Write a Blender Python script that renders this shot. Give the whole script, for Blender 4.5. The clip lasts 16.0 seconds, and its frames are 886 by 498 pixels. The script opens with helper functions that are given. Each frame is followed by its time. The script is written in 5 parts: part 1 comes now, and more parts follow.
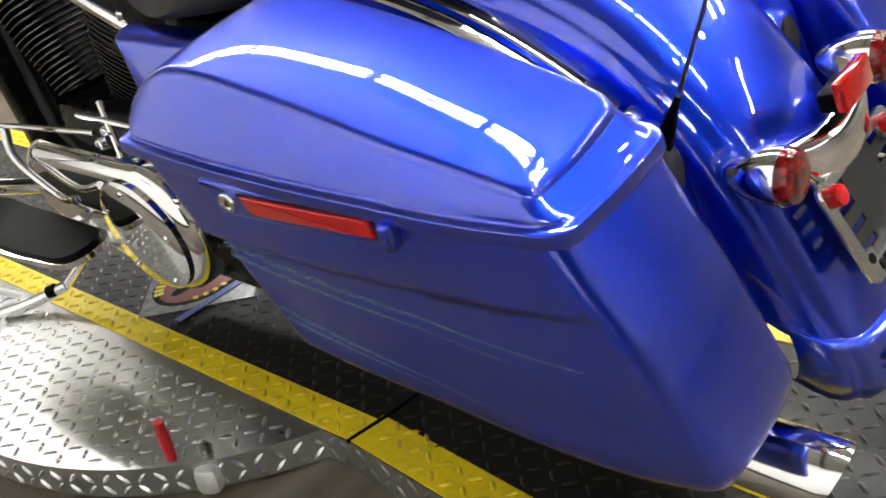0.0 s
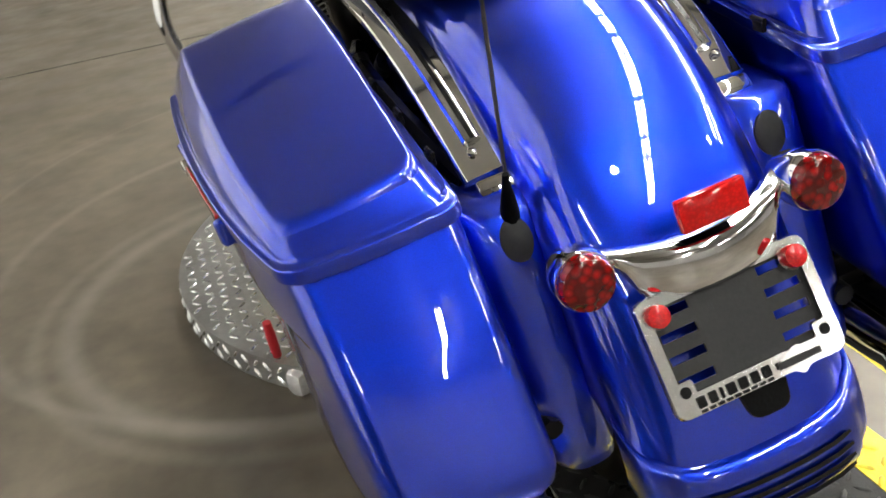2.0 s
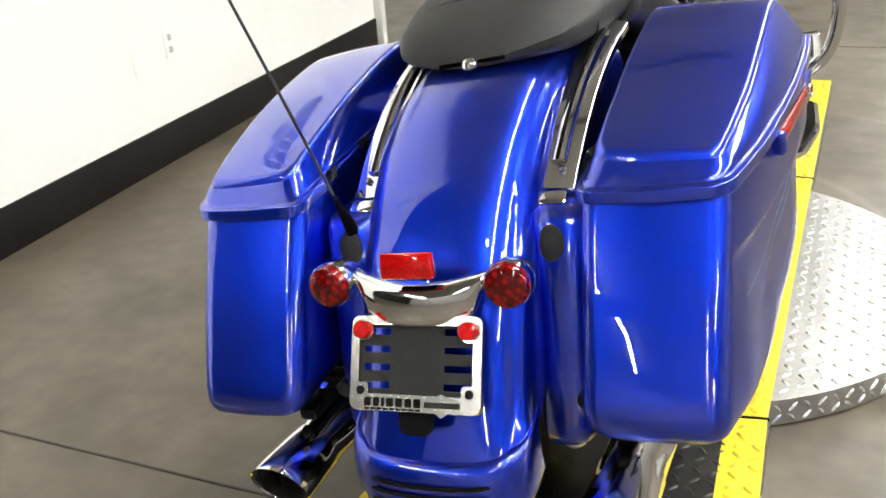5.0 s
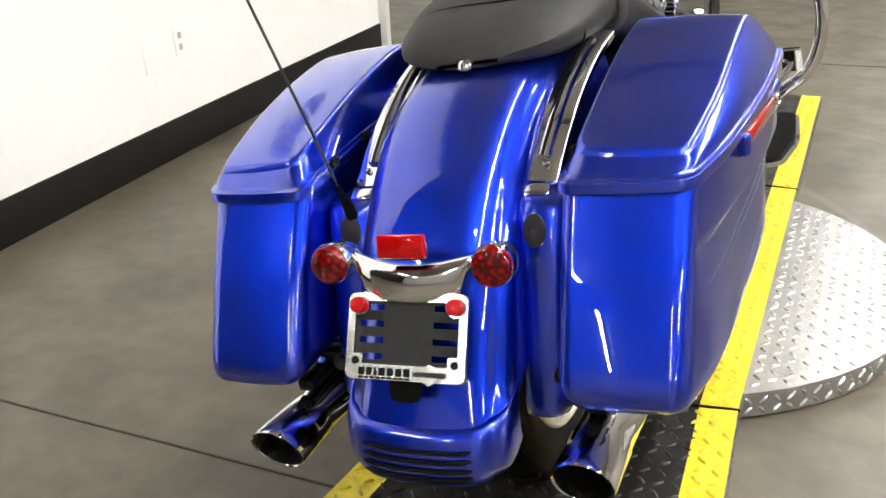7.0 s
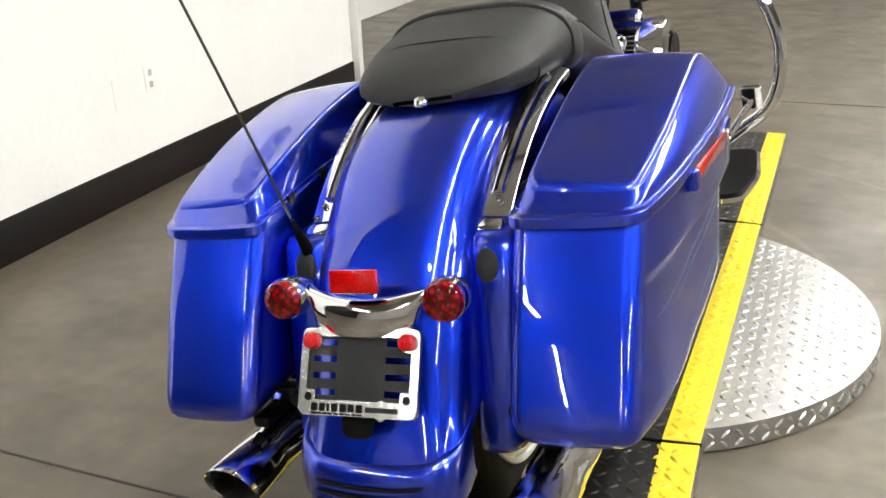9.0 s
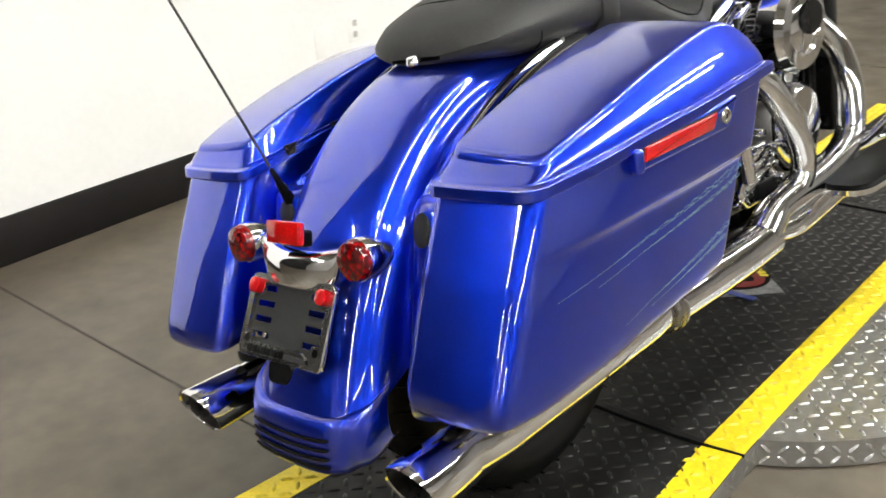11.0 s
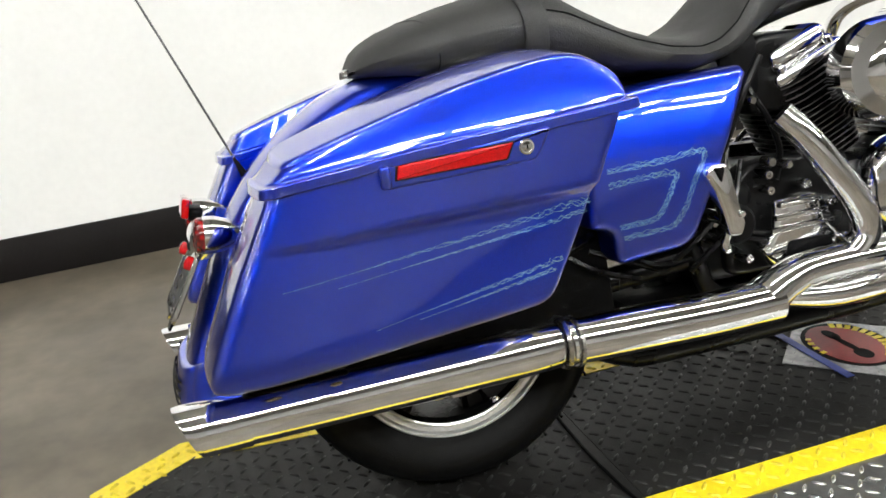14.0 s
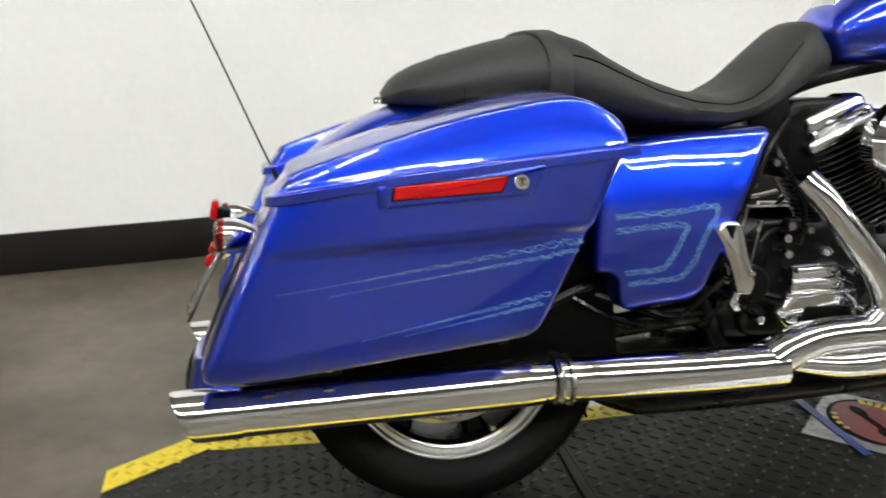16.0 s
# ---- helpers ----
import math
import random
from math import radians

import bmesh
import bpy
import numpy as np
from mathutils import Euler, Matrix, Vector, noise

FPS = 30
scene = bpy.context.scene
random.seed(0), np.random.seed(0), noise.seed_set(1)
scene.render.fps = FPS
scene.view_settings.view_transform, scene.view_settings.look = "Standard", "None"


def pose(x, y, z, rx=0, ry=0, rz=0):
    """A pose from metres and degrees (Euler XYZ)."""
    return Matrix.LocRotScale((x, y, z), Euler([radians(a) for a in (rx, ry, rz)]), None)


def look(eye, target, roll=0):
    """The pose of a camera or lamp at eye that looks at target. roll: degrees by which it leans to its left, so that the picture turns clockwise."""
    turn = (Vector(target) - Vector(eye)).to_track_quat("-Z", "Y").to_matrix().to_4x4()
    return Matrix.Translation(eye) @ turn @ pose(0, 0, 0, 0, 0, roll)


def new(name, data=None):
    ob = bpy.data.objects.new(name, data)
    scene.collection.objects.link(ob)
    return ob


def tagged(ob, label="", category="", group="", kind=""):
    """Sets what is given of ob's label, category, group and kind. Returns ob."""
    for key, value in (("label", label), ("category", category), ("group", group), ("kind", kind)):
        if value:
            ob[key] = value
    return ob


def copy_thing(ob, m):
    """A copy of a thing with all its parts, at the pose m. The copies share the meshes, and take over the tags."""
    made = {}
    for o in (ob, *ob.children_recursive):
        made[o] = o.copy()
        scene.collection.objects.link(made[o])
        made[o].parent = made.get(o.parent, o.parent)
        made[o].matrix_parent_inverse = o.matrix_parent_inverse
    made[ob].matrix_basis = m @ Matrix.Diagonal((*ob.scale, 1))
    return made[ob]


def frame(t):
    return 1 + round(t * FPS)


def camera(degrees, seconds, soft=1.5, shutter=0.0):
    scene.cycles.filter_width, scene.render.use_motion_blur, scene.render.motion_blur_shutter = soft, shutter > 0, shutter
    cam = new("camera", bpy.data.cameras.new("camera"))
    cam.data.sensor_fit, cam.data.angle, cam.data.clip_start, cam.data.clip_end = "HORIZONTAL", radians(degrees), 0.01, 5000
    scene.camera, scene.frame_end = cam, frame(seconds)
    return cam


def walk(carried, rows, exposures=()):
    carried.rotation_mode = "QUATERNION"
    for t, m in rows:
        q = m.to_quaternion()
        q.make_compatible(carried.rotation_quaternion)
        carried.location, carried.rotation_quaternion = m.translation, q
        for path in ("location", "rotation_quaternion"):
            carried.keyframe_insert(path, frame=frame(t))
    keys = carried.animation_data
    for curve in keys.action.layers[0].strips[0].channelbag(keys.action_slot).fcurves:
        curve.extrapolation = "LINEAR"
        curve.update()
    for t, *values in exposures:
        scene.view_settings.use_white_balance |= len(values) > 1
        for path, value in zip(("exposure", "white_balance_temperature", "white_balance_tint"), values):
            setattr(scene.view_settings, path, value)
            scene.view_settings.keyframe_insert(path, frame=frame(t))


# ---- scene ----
cam = camera(50.5, 16.0, shutter=0.5)
# The camera's walk: seconds, eye, target, roll
PATH = [
    (0, (-0.948, -0.587, 0.904), (0.309, 0.653, -0.036), -10.3),
    (0.5, (-0.849, -0.634, 0.902), (0.341, 0.661, -0.05), -11.1),
    (1, (-0.75, -0.764, 0.908), (0.247, 0.72, 0.011), -11.6),
    (1.5, (-0.606, -0.904, 0.938), (0.078, 0.748, 0.042), -9.8),
    (2, (-0.476, -0.942, 0.936), (-0.049, 0.78, 0.013), -9.2),
    (2.5, (-0.344, -0.978, 0.965), (-0.13, 0.776, 0.027), -6.3),
    (3, (-0.135, -1.076, 0.971), (-0.259, 0.715, 0.09), -6.6),
    (3.5, (-0.007, -1.102, 0.983), (-0.311, 0.67, 0.107), -6.0),
    (4, (0.13, -1.048, 0.994), (-0.343, 0.698, 0.141), -3.9),
    (4.5, (0.241, -1.079, 1.003), (-0.417, 0.611, 0.159), -4.4),
    (5, (0.377, -1.177, 1.028), (-0.386, 0.477, 0.202), -4.2),
    (5.2, (0.405, -1.207, 1.039), (-0.389, 0.444, 0.234), -4.2),
    (7.3, (0.438, -1.271, 1.043), (-0.325, 0.39, 0.23), -2.2),
    (7.5, (0.451, -1.263, 1.05), (-0.346, 0.378, 0.23), -3.0),
    (8, (0.453, -1.262, 1.051), (-0.335, 0.389, 0.242), -3.0),
    (8.5, (0.456, -1.263, 1.057), (-0.295, 0.421, 0.283), -2.7),
    (8.7, (0.451, -1.27, 1.048), (-0.264, 0.442, 0.302), -2.1),
    (11, (0.85, -1.002, 1.021), (-0.393, 0.349, 0.226), -3.4),
    (11.5, (0.965, -0.934, 1.004), (-0.425, 0.271, 0.219), -4.6),
    (12, (1.03, -0.771, 0.99), (-0.419, 0.364, 0.208), -4.4),
    (12.5, (1.122, -0.636, 0.988), (-0.429, 0.356, 0.208), -5.3),
    (13, (1.281, -0.54, 0.995), (-0.411, 0.247, 0.274), -6.4),
    (13.5, (1.38, -0.458, 0.982), (-0.382, 0.2, 0.303), -6.6),
    (14, (1.423, -0.338, 0.98), (-0.371, 0.214, 0.289), -5.6),
    (14.5, (1.486, -0.264, 0.984), (-0.353, 0.114, 0.295), -5.7),
    (15, (1.523, -0.23, 0.981), (-0.351, 0.048, 0.339), -5.2),
    (15.5, (1.514, -0.222, 0.978), (-0.383, 0.043, 0.403), -3.5),
    (16, (1.516, -0.214, 0.972), (-0.356, 0.148, 0.367), -1.2),
]
walk(cam, [(t, look(eye, target, roll)) for t, eye, target, roll in PATH],
     exposures=((0, 0.20, 6440, 8), (4, 0.17, 6440, 6), (8, 0.09, 6440, 7), (12, 0.07, 6380, 7), (14, -0.03, 6250, 6), (15, -0.15, 6220, 5), (16, -0.29, 6220, 5)))

# ---- world and light ----
world = bpy.data.worlds.new("world")
scene.world = world
world.use_nodes = True
world.node_tree.nodes["Background"].inputs["Color"].default_value = (0.9, 0.95, 1.0, 1)
world.node_tree.nodes["Background"].inputs["Strength"].default_value = 0.12

TUBE_POWER = 86.0
LEAN_DEG = 8.0
FLOOR = -0.06


# ---- materials ----
def material(name, color, rough=0.5, metal=0.0, coat=0.0, grain=0.0, grain_scale=200.0, stain=0.0, stain_scale=6.0,
             bump=0.0, bump_scale=300.0, rough_var=0.0, coat_rough=0.03, spec=0.5):
    """A principled material with variation of colour at two scales, uneven gloss and fine relief."""
    m = bpy.data.materials.new(name)
    m.use_nodes = True
    nt = m.node_tree
    p = nt.nodes["Principled BSDF"]
    p.inputs["Base Color"].default_value = (*color, 1)
    p.inputs["Roughness"].default_value = rough
    p.inputs["Metallic"].default_value = metal
    p.inputs["Coat Weight"].default_value = coat
    p.inputs["Coat Roughness"].default_value = coat_rough
    p.inputs["Specular IOR Level"].default_value = spec
    tc = nt.nodes.new("ShaderNodeTexCoord")
    last = None

    def noise_node(scale, detail=4.0):
        n = nt.nodes.new("ShaderNodeTexNoise")
        n.inputs["Scale"].default_value = scale
        n.inputs["Detail"].default_value = detail
        nt.links.new(tc.outputs["Object"], n.inputs["Vector"])
        return n

    for amount, scale in ((grain, grain_scale), (stain, stain_scale)):
        if amount <= 0:
            continue
        n = noise_node(scale)
        ramp = nt.nodes.new("ShaderNodeMapRange")
        ramp.inputs["From Min"].default_value, ramp.inputs["From Max"].default_value = 0.15, 0.85
        ramp.inputs["To Min"].default_value, ramp.inputs["To Max"].default_value = 1 - amount * 1.6, 1 + amount * 1.6
        nt.links.new(n.outputs["Fac"], ramp.inputs["Value"])
        mix = nt.nodes.new("ShaderNodeVectorMath")
        mix.operation = "SCALE"
        if last is None:
            mix.inputs[0].default_value = color
        else:
            nt.links.new(last, mix.inputs[0])
        nt.links.new(ramp.outputs["Result"], mix.inputs["Scale"])
        last = mix.outputs["Vector"]
    if last is not None:
        nt.links.new(last, p.inputs["Base Color"])
    if rough_var > 0:
        n = noise_node(stain_scale * 1.7)
        ramp = nt.nodes.new("ShaderNodeMapRange")
        ramp.inputs["From Min"].default_value, ramp.inputs["From Max"].default_value = 0.3, 0.7
        ramp.inputs["To Min"].default_value, ramp.inputs["To Max"].default_value = max(0.02, rough - rough_var), rough + rough_var
        nt.links.new(n.outputs["Fac"], ramp.inputs["Value"])
        nt.links.new(ramp.outputs["Result"], p.inputs["Roughness"])
    if bump > 0:
        n = noise_node(bump_scale, 3.0)
        b = nt.nodes.new("ShaderNodeBump")
        b.inputs["Strength"].default_value = bump
        b.inputs["Distance"].default_value = 0.002
        nt.links.new(n.outputs["Fac"], b.inputs["Height"])
        nt.links.new(b.outputs["Normal"], p.inputs["Normal"])
    return m


def glow(name, color, strength):
    m = bpy.data.materials.new(name)
    m.use_nodes = True
    p = m.node_tree.nodes["Principled BSDF"]
    p.inputs["Base Color"].default_value = (*color, 1)
    p.inputs["Emission Color"].default_value = (*color, 1)
    p.inputs["Emission Strength"].default_value = strength
    return m


def lens_red(name, color, rough=0.05, facet=55.0, depth=0.35, dark=0.28):
    """Clear red plastic with moulded facets behind a smooth face; their glints and darks are painted into the colour.
    """
    m = material(name, color, rough, 0.0, 1.0)
    nt = m.node_tree
    p = nt.nodes["Principled BSDF"]
    p.inputs["Specular IOR Level"].default_value = 0.15
    tc = nt.nodes.new("ShaderNodeTexCoord")
    vor = nt.nodes.new("ShaderNodeTexVoronoi")
    vor.inputs["Scale"].default_value = facet
    nt.links.new(tc.outputs["Object"], vor.inputs["Vector"])
    b = nt.nodes.new("ShaderNodeBump")
    b.inputs["Strength"].default_value = depth
    b.inputs["Distance"].default_value = 0.01
    nt.links.new(vor.outputs["Distance"], b.inputs["Height"])
    nt.links.new(b.outputs["Normal"], p.inputs["Normal"])
    ramp = nt.nodes.new("ShaderNodeValToRGB")
    ramp.color_ramp.elements[0].color = (min(1, color[0] * 1.25), color[1] * 1.3, color[2] * 1.3, 1)
    ramp.color_ramp.elements[1].color = (color[0] * dark, color[1] * dark, color[2] * dark, 1)
    ramp.color_ramp.elements[1].position = 0.62
    nt.links.new(vor.outputs["Distance"], ramp.inputs["Fac"])
    nt.links.new(ramp.outputs["Color"], p.inputs["Base Color"])
    return m


PAINT = material("blue_metallic_paint", (0.0031, 0.031, 0.57), 0.33, 0.97, 1.0, grain=0.22, grain_scale=1100, stain=0.04, stain_scale=5, coat_rough=0.008, bump=0.06, bump_scale=1500)
PAINT.node_tree.nodes["Principled BSDF"].inputs["Coat IOR"].default_value = 1.9
LACE = material("pale_blue_ghost_line", (0.13, 0.31, 0.66), 0.35, 0.3, 0.6, grain=0.4, grain_scale=160)
CHROME = material("chrome", (0.83, 0.83, 0.84), 0.06, 1.0, grain=0.03, grain_scale=30, rough_var=0.02, stain_scale=9)
FIN_EDGE = material("machined_fin_edge", (0.10, 0.10, 0.10), 0.3, 0.9, grain=0.2, grain_scale=80)
DULL_CHROME = material("satin_chrome", (0.40, 0.385, 0.37), 0.26, 1.0, grain=0.08, grain_scale=120, rough_var=0.06)
PLATE_CHROME = material("worn_plate_frame_chrome", (0.64, 0.63, 0.62), 0.20, 1.0, grain=0.06, grain_scale=120, rough_var=0.05)
CAST = material("cast_aluminium", (0.88, 0.88, 0.87), 0.34, 0.6, grain=0.1, grain_scale=90, bump=0.1)
BLACK_METAL = material("black_painted_metal", (0.003, 0.003, 0.0032), 0.30, 0.0, 0.06, spec=0.14, grain=0.3, grain_scale=60, rough_var=0.1, bump=0.1)
BLACK_PLASTIC = material("matte_black_plastic", (0.0024, 0.0024, 0.0026), 0.5, grain=0.2, grain_scale=150, bump=0.15, spec=0.06)
GREY_PLATE = material("dark_grey_plate", (0.017, 0.017, 0.018), 0.5, 0.0, spec=0.25, grain=0.15, grain_scale=200, bump=0.1)
WHEEL_SILVER = material("polished_wheel_rim", (0.84, 0.84, 0.83), 0.30, 0.75, grain=0.06, grain_scale=120)
RUBBER = material("tyre_rubber", (0.0030, 0.0030, 0.0032), 0.55, spec=0.11, grain=0.25, grain_scale=70, stain=0.2, stain_scale=9, bump=0.25, bump_scale=500)
MAST = material("dark_satin_steel", (0.09, 0.09, 0.09), 0.35, 0.8, grain=0.1, grain_scale=90)
VINYL = material("black_seat_vinyl", (0.020, 0.0195, 0.0195), 0.58, spec=0.35, grain=0.15, grain_scale=220, bump=0.35, bump_scale=420, rough_var=0.05)
RED_LENS = lens_red("red_lens", (0.25, 0.0012, 0.002), 0.03, 120.0, 0.22, 0.25)
TAIL_RED = lens_red("tail_lens_red", (0.46, 0.003, 0.003), 0.06, 300.0, 0.01, 0.8)
RED_REFLECTOR = lens_red("red_reflector", (0.52, 0.004, 0.006), 0.10, 500.0, 0.02, 0.7)
# Black tread bars with their greyish highlight put into a lighter colour
DECK_TREAD = material("highlit_black_tread", (0.020, 0.0195, 0.019), 0.38, 0.3, grain=0.4, grain_scale=50, stain=0.4, stain_scale=7)
DECK_BLACK = material("black_tread_plate", (0.0115, 0.011, 0.0105), 0.50, 0.0, spec=0.24, grain=0.25, grain_scale=60, stain=0.3, stain_scale=5, bump=0.2, rough_var=0.12)
DECK_BARE = material("bare_aluminium_tread_plate", (0.45, 0.45, 0.44), 0.31, 0.9, grain=0.1, grain_scale=70, stain=0.08, stain_scale=7, bump=0.10, rough_var=0.04)
# Glossier than the sheet, and lighter: the bars' catch of light is in the colour
DECK_BRIGHT = material("highlit_tread_bar", (0.74, 0.74, 0.73), 0.25, 0.9, grain=0.15, grain_scale=60)
YELLOW = material("yellow_floor_paint", (0.80, 0.62, 0.015), 0.36, grain=0.10, grain_scale=90, stain=0.09, stain_scale=9, bump=0.2)
# Darker copy of the yellow: shading of the raised bars put into their colour
YELLOW_TREAD = material("shaded_yellow_tread", (0.66, 0.50, 0.02), 0.42, grain=0.3, grain_scale=70, stain=0.15, stain_scale=12)
RED_GRIP = material("red_vinyl_grip", (0.55, 0.02, 0.03), 0.4, grain=0.1)
CONCRETE = material("sealed_concrete", (0.107, 0.089, 0.066), 0.38, grain=0.17, grain_scale=16, stain=0.32, stain_scale=3.2, bump=0.03, bump_scale=40, rough_var=0.08, spec=0.4)
def ring_scuffs(m, rings):
    """Soft pale arcs worn into a floor: centre, radius, width, strength."""
    nt = m.node_tree
    p = nt.nodes["Principled BSDF"]
    base = p.inputs["Base Color"].links[0].from_socket
    tc = nt.nodes.new("ShaderNodeTexCoord")
    breakup = nt.nodes.new("ShaderNodeTexNoise")
    breakup.inputs["Scale"].default_value = 3.5
    breakup.inputs["Detail"].default_value = 6.0
    nt.links.new(tc.outputs["Object"], breakup.inputs["Vector"])
    for cx, cy, r, w, k in rings:
        sub = nt.nodes.new("ShaderNodeVectorMath")
        sub.operation = "DISTANCE"
        sub.inputs[1].default_value = (cx, cy, FLOOR)
        nt.links.new(tc.outputs["Object"], sub.inputs[0])
        off = nt.nodes.new("ShaderNodeMath")
        off.operation = "SUBTRACT"
        off.inputs[1].default_value = r
        nt.links.new(sub.outputs["Value"], off.inputs[0])
        ab = nt.nodes.new("ShaderNodeMath")
        ab.operation = "ABSOLUTE"
        nt.links.new(off.outputs[0], ab.inputs[0])
        fall = nt.nodes.new("ShaderNodeMapRange")
        fall.interpolation_type = "SMOOTHSTEP"
        fall.inputs["From Min"].default_value, fall.inputs["From Max"].default_value = 0.0, w
        fall.inputs["To Min"].default_value, fall.inputs["To Max"].default_value = k, 0.0
        nt.links.new(ab.outputs[0], fall.inputs["Value"])
        mul = nt.nodes.new("ShaderNodeMath")
        mul.operation = "MULTIPLY"
        nt.links.new(fall.outputs["Result"], mul.inputs[0])
        nt.links.new(breakup.outputs["Fac"], mul.inputs[1])
        mix = nt.nodes.new("ShaderNodeMix")
        mix.data_type = "RGBA"
        nt.links.new(mul.outputs[0], mix.inputs["Factor"])
        nt.links.new(base, mix.inputs["A"])
        mix.inputs["B"].default_value = (0.34, 0.315, 0.27, 1)
        base = mix.outputs["Result"]
    nt.links.new(base, p.inputs["Base Color"])


ring_scuffs(CONCRETE, ((-0.31, 0.96, 0.545, 0.045, 0.55), (-0.31, 0.96, 0.62, 0.03, 0.3), (-0.25, 1.22, 0.80, 0.03, 0.35), (-0.1, 1.5, 1.10, 0.02, 0.22)))
JOINT = material("dark_floor_joint", (0.05, 0.045, 0.04), 0.8, grain=0.3)
WALL_WHITE = material("white_wall_paint", (0.82, 0.815, 0.80), 0.6, grain=0.02, grain_scale=40, stain=0.03, stain_scale=2, bump=0.05, bump_scale=250)
# Off-white set darker so the unseen hall walls give less fill light
WALL_FAR = material("darkened_off_white", (0.42, 0.405, 0.385), 0.7, grain=0.04, stain=0.06, stain_scale=1)
# The baseboard's rubber; also the painted darkness of the unseen side wall
BASE_BLACK = material("black_rubber_and_shade", (0.0075, 0.006, 0.006), 0.55, spec=0.2, grain=0.2, stain=0.2, stain_scale=6, bump=0.1)
CEIL = material("grey_ceiling", (0.36, 0.345, 0.31), 0.9, grain=0.05, stain=0.1, stain_scale=0.7)
BEAM = material("dark_grey_steel_paint", (0.06, 0.06, 0.062), 0.6, grain=0.1, stain=0.1, stain_scale=2)
SIGN_BLUE = material("dark_blue_sign_vinyl", (0.02, 0.03, 0.16), 0.4, grain=0.05)
CLEAR_VINYL = material("scuffed_silver_film", (0.30, 0.30, 0.31), 0.25, 0.3, 0.5, grain=0.3, grain_scale=60)
DECAL_RED = material("red_decal_ink", (0.17, 0.008, 0.009), 0.35, grain=0.2)
DECAL_YELLOW = material("yellow_decal_ink", (0.62, 0.48, 0.02), 0.35, grain=0.2)
DECAL_BLUE = material("blue_decal_ink", (0.03, 0.05, 0.25), 0.35, grain=0.2)
TUBE = glow("fluorescent_tube", (1.0, 0.97, 0.92), TUBE_POWER)
SPOT = glow("downlight_disc", (1.0, 0.96, 0.9), 330.0)
FIXTURE = material("white_enamel", (0.75, 0.75, 0.73), 0.4, grain=0.03)


# ---- builders ----
def part(name, bm, mat, parent=None, label="", sharp=38.0, crisp=False):
    """Links a bmesh as one mesh object, under a thing or a part."""
    bmesh.ops.remove_doubles(bm, verts=bm.verts, dist=1e-5)
    bmesh.ops.recalc_face_normals(bm, faces=bm.faces)
    for f in bm.faces:
        f.smooth = True
    for e in bm.edges:
        e.smooth = e.calc_face_angle(0.0) < radians(sharp)
    me = bpy.data.meshes.new(name)
    bm.to_mesh(me)
    bm.free()
    me.materials.append(mat)
    ob = new(name, me)
    if parent is not None:
        ob.parent = parent
    if crisp:  # flat faces stay flat beside narrow rounded edges
        w = ob.modifiers.new("weighted_normal", "WEIGHTED_NORMAL")
        w.keep_sharp = True
        w.weight = 70
    if label:
        tagged(ob, label)
    return ob


def empty(name, m=None):
    ob = new(name)
    if m is not None:
        ob.matrix_basis = m
    return ob


def interp(table, v):
    """Smooth value from a short table of (key, value)."""
    ks, vs = [k for k, _ in table], [w for _, w in table]
    return float(np.interp(v, ks, vs))


def smooth_curve(pts, n=8):
    """Catmull-Rom through the points."""
    p = [Vector(q) for q in pts]
    if len(p) < 3:
        return [p[0].lerp(p[-1], i / n) for i in range(n + 1)]
    p = [p[0] * 2 - p[1], *p, p[-1] * 2 - p[-2]]
    out = []
    for i in range(1, len(p) - 2):
        a, b, c, d = p[i - 1:i + 3]
        for k in range(n):
            t = k / n
            out.append(0.5 * (2 * b + (c - a) * t + (2 * a - 5 * b + 4 * c - d) * t * t + (3 * b - a - 3 * c + d) * t ** 3))
    out.append(p[-2])
    return out


def loft(rings, bm=None, cap=(True, True), closed=True):
    bm = bm or bmesh.new()
    rows = [[bm.verts.new(v) for v in ring] for ring in rings]
    n = len(rows[0])
    for a, b in zip(rows, rows[1:]):
        for i in range(n if closed else n - 1):
            j = (i + 1) % n
            try:
                bm.faces.new((a[i], a[j], b[j], b[i]))
            except ValueError:
                pass
    if closed:
        for want, row in ((cap[0], rows[0]), (cap[1], rows[-1])):
            if want:
                try:
                    bm.faces.new(row)
                except ValueError:
                    pass
    return bm


def tube(pts, r, seg=12, bm=None, n=6, curved=True, ends=True):
    """A round bar along points; r is a number or a list along the points."""
    line = smooth_curve(pts, n) if curved and len(pts) > 2 else [Vector(p) for p in pts]
    rings = []
    side = None
    for i, p in enumerate(line):
        t = (line[min(i + 1, len(line) - 1)] - line[max(i - 1, 0)]).normalized()
        if side is None:
            side = t.orthogonal().normalized()
        side = (side - t * side.dot(t)).normalized()
        up = t.cross(side)
        rr = r if isinstance(r, (int, float)) else float(np.interp(i / (len(line) - 1), np.linspace(0, 1, len(r)), r))
        rings.append([p + rr * (math.cos(k * math.tau / seg) * side + math.sin(k * math.tau / seg) * up) for k in range(seg)])
    return loft(rings, bm, (ends, ends))


def lathe(p0, axis, profile, seg=24, bm=None, caps=(True, True), squash=(1, 1)):
    """Turned body: profile of (distance along the axis, radius)."""
    p0, axis = Vector(p0), Vector(axis).normalized()
    side = axis.orthogonal().normalized()
    if abs(axis.z) < 0.9:
        side = Vector((0, 0, 1)).cross(axis).normalized()
    up = axis.cross(side)
    rings = [[p0 + axis * d + r * (squash[0] * math.cos(k * math.tau / seg) * side + squash[1] * math.sin(k * math.tau / seg) * up) for k in range(seg)] for d, r in profile]
    return loft(rings, bm, caps)


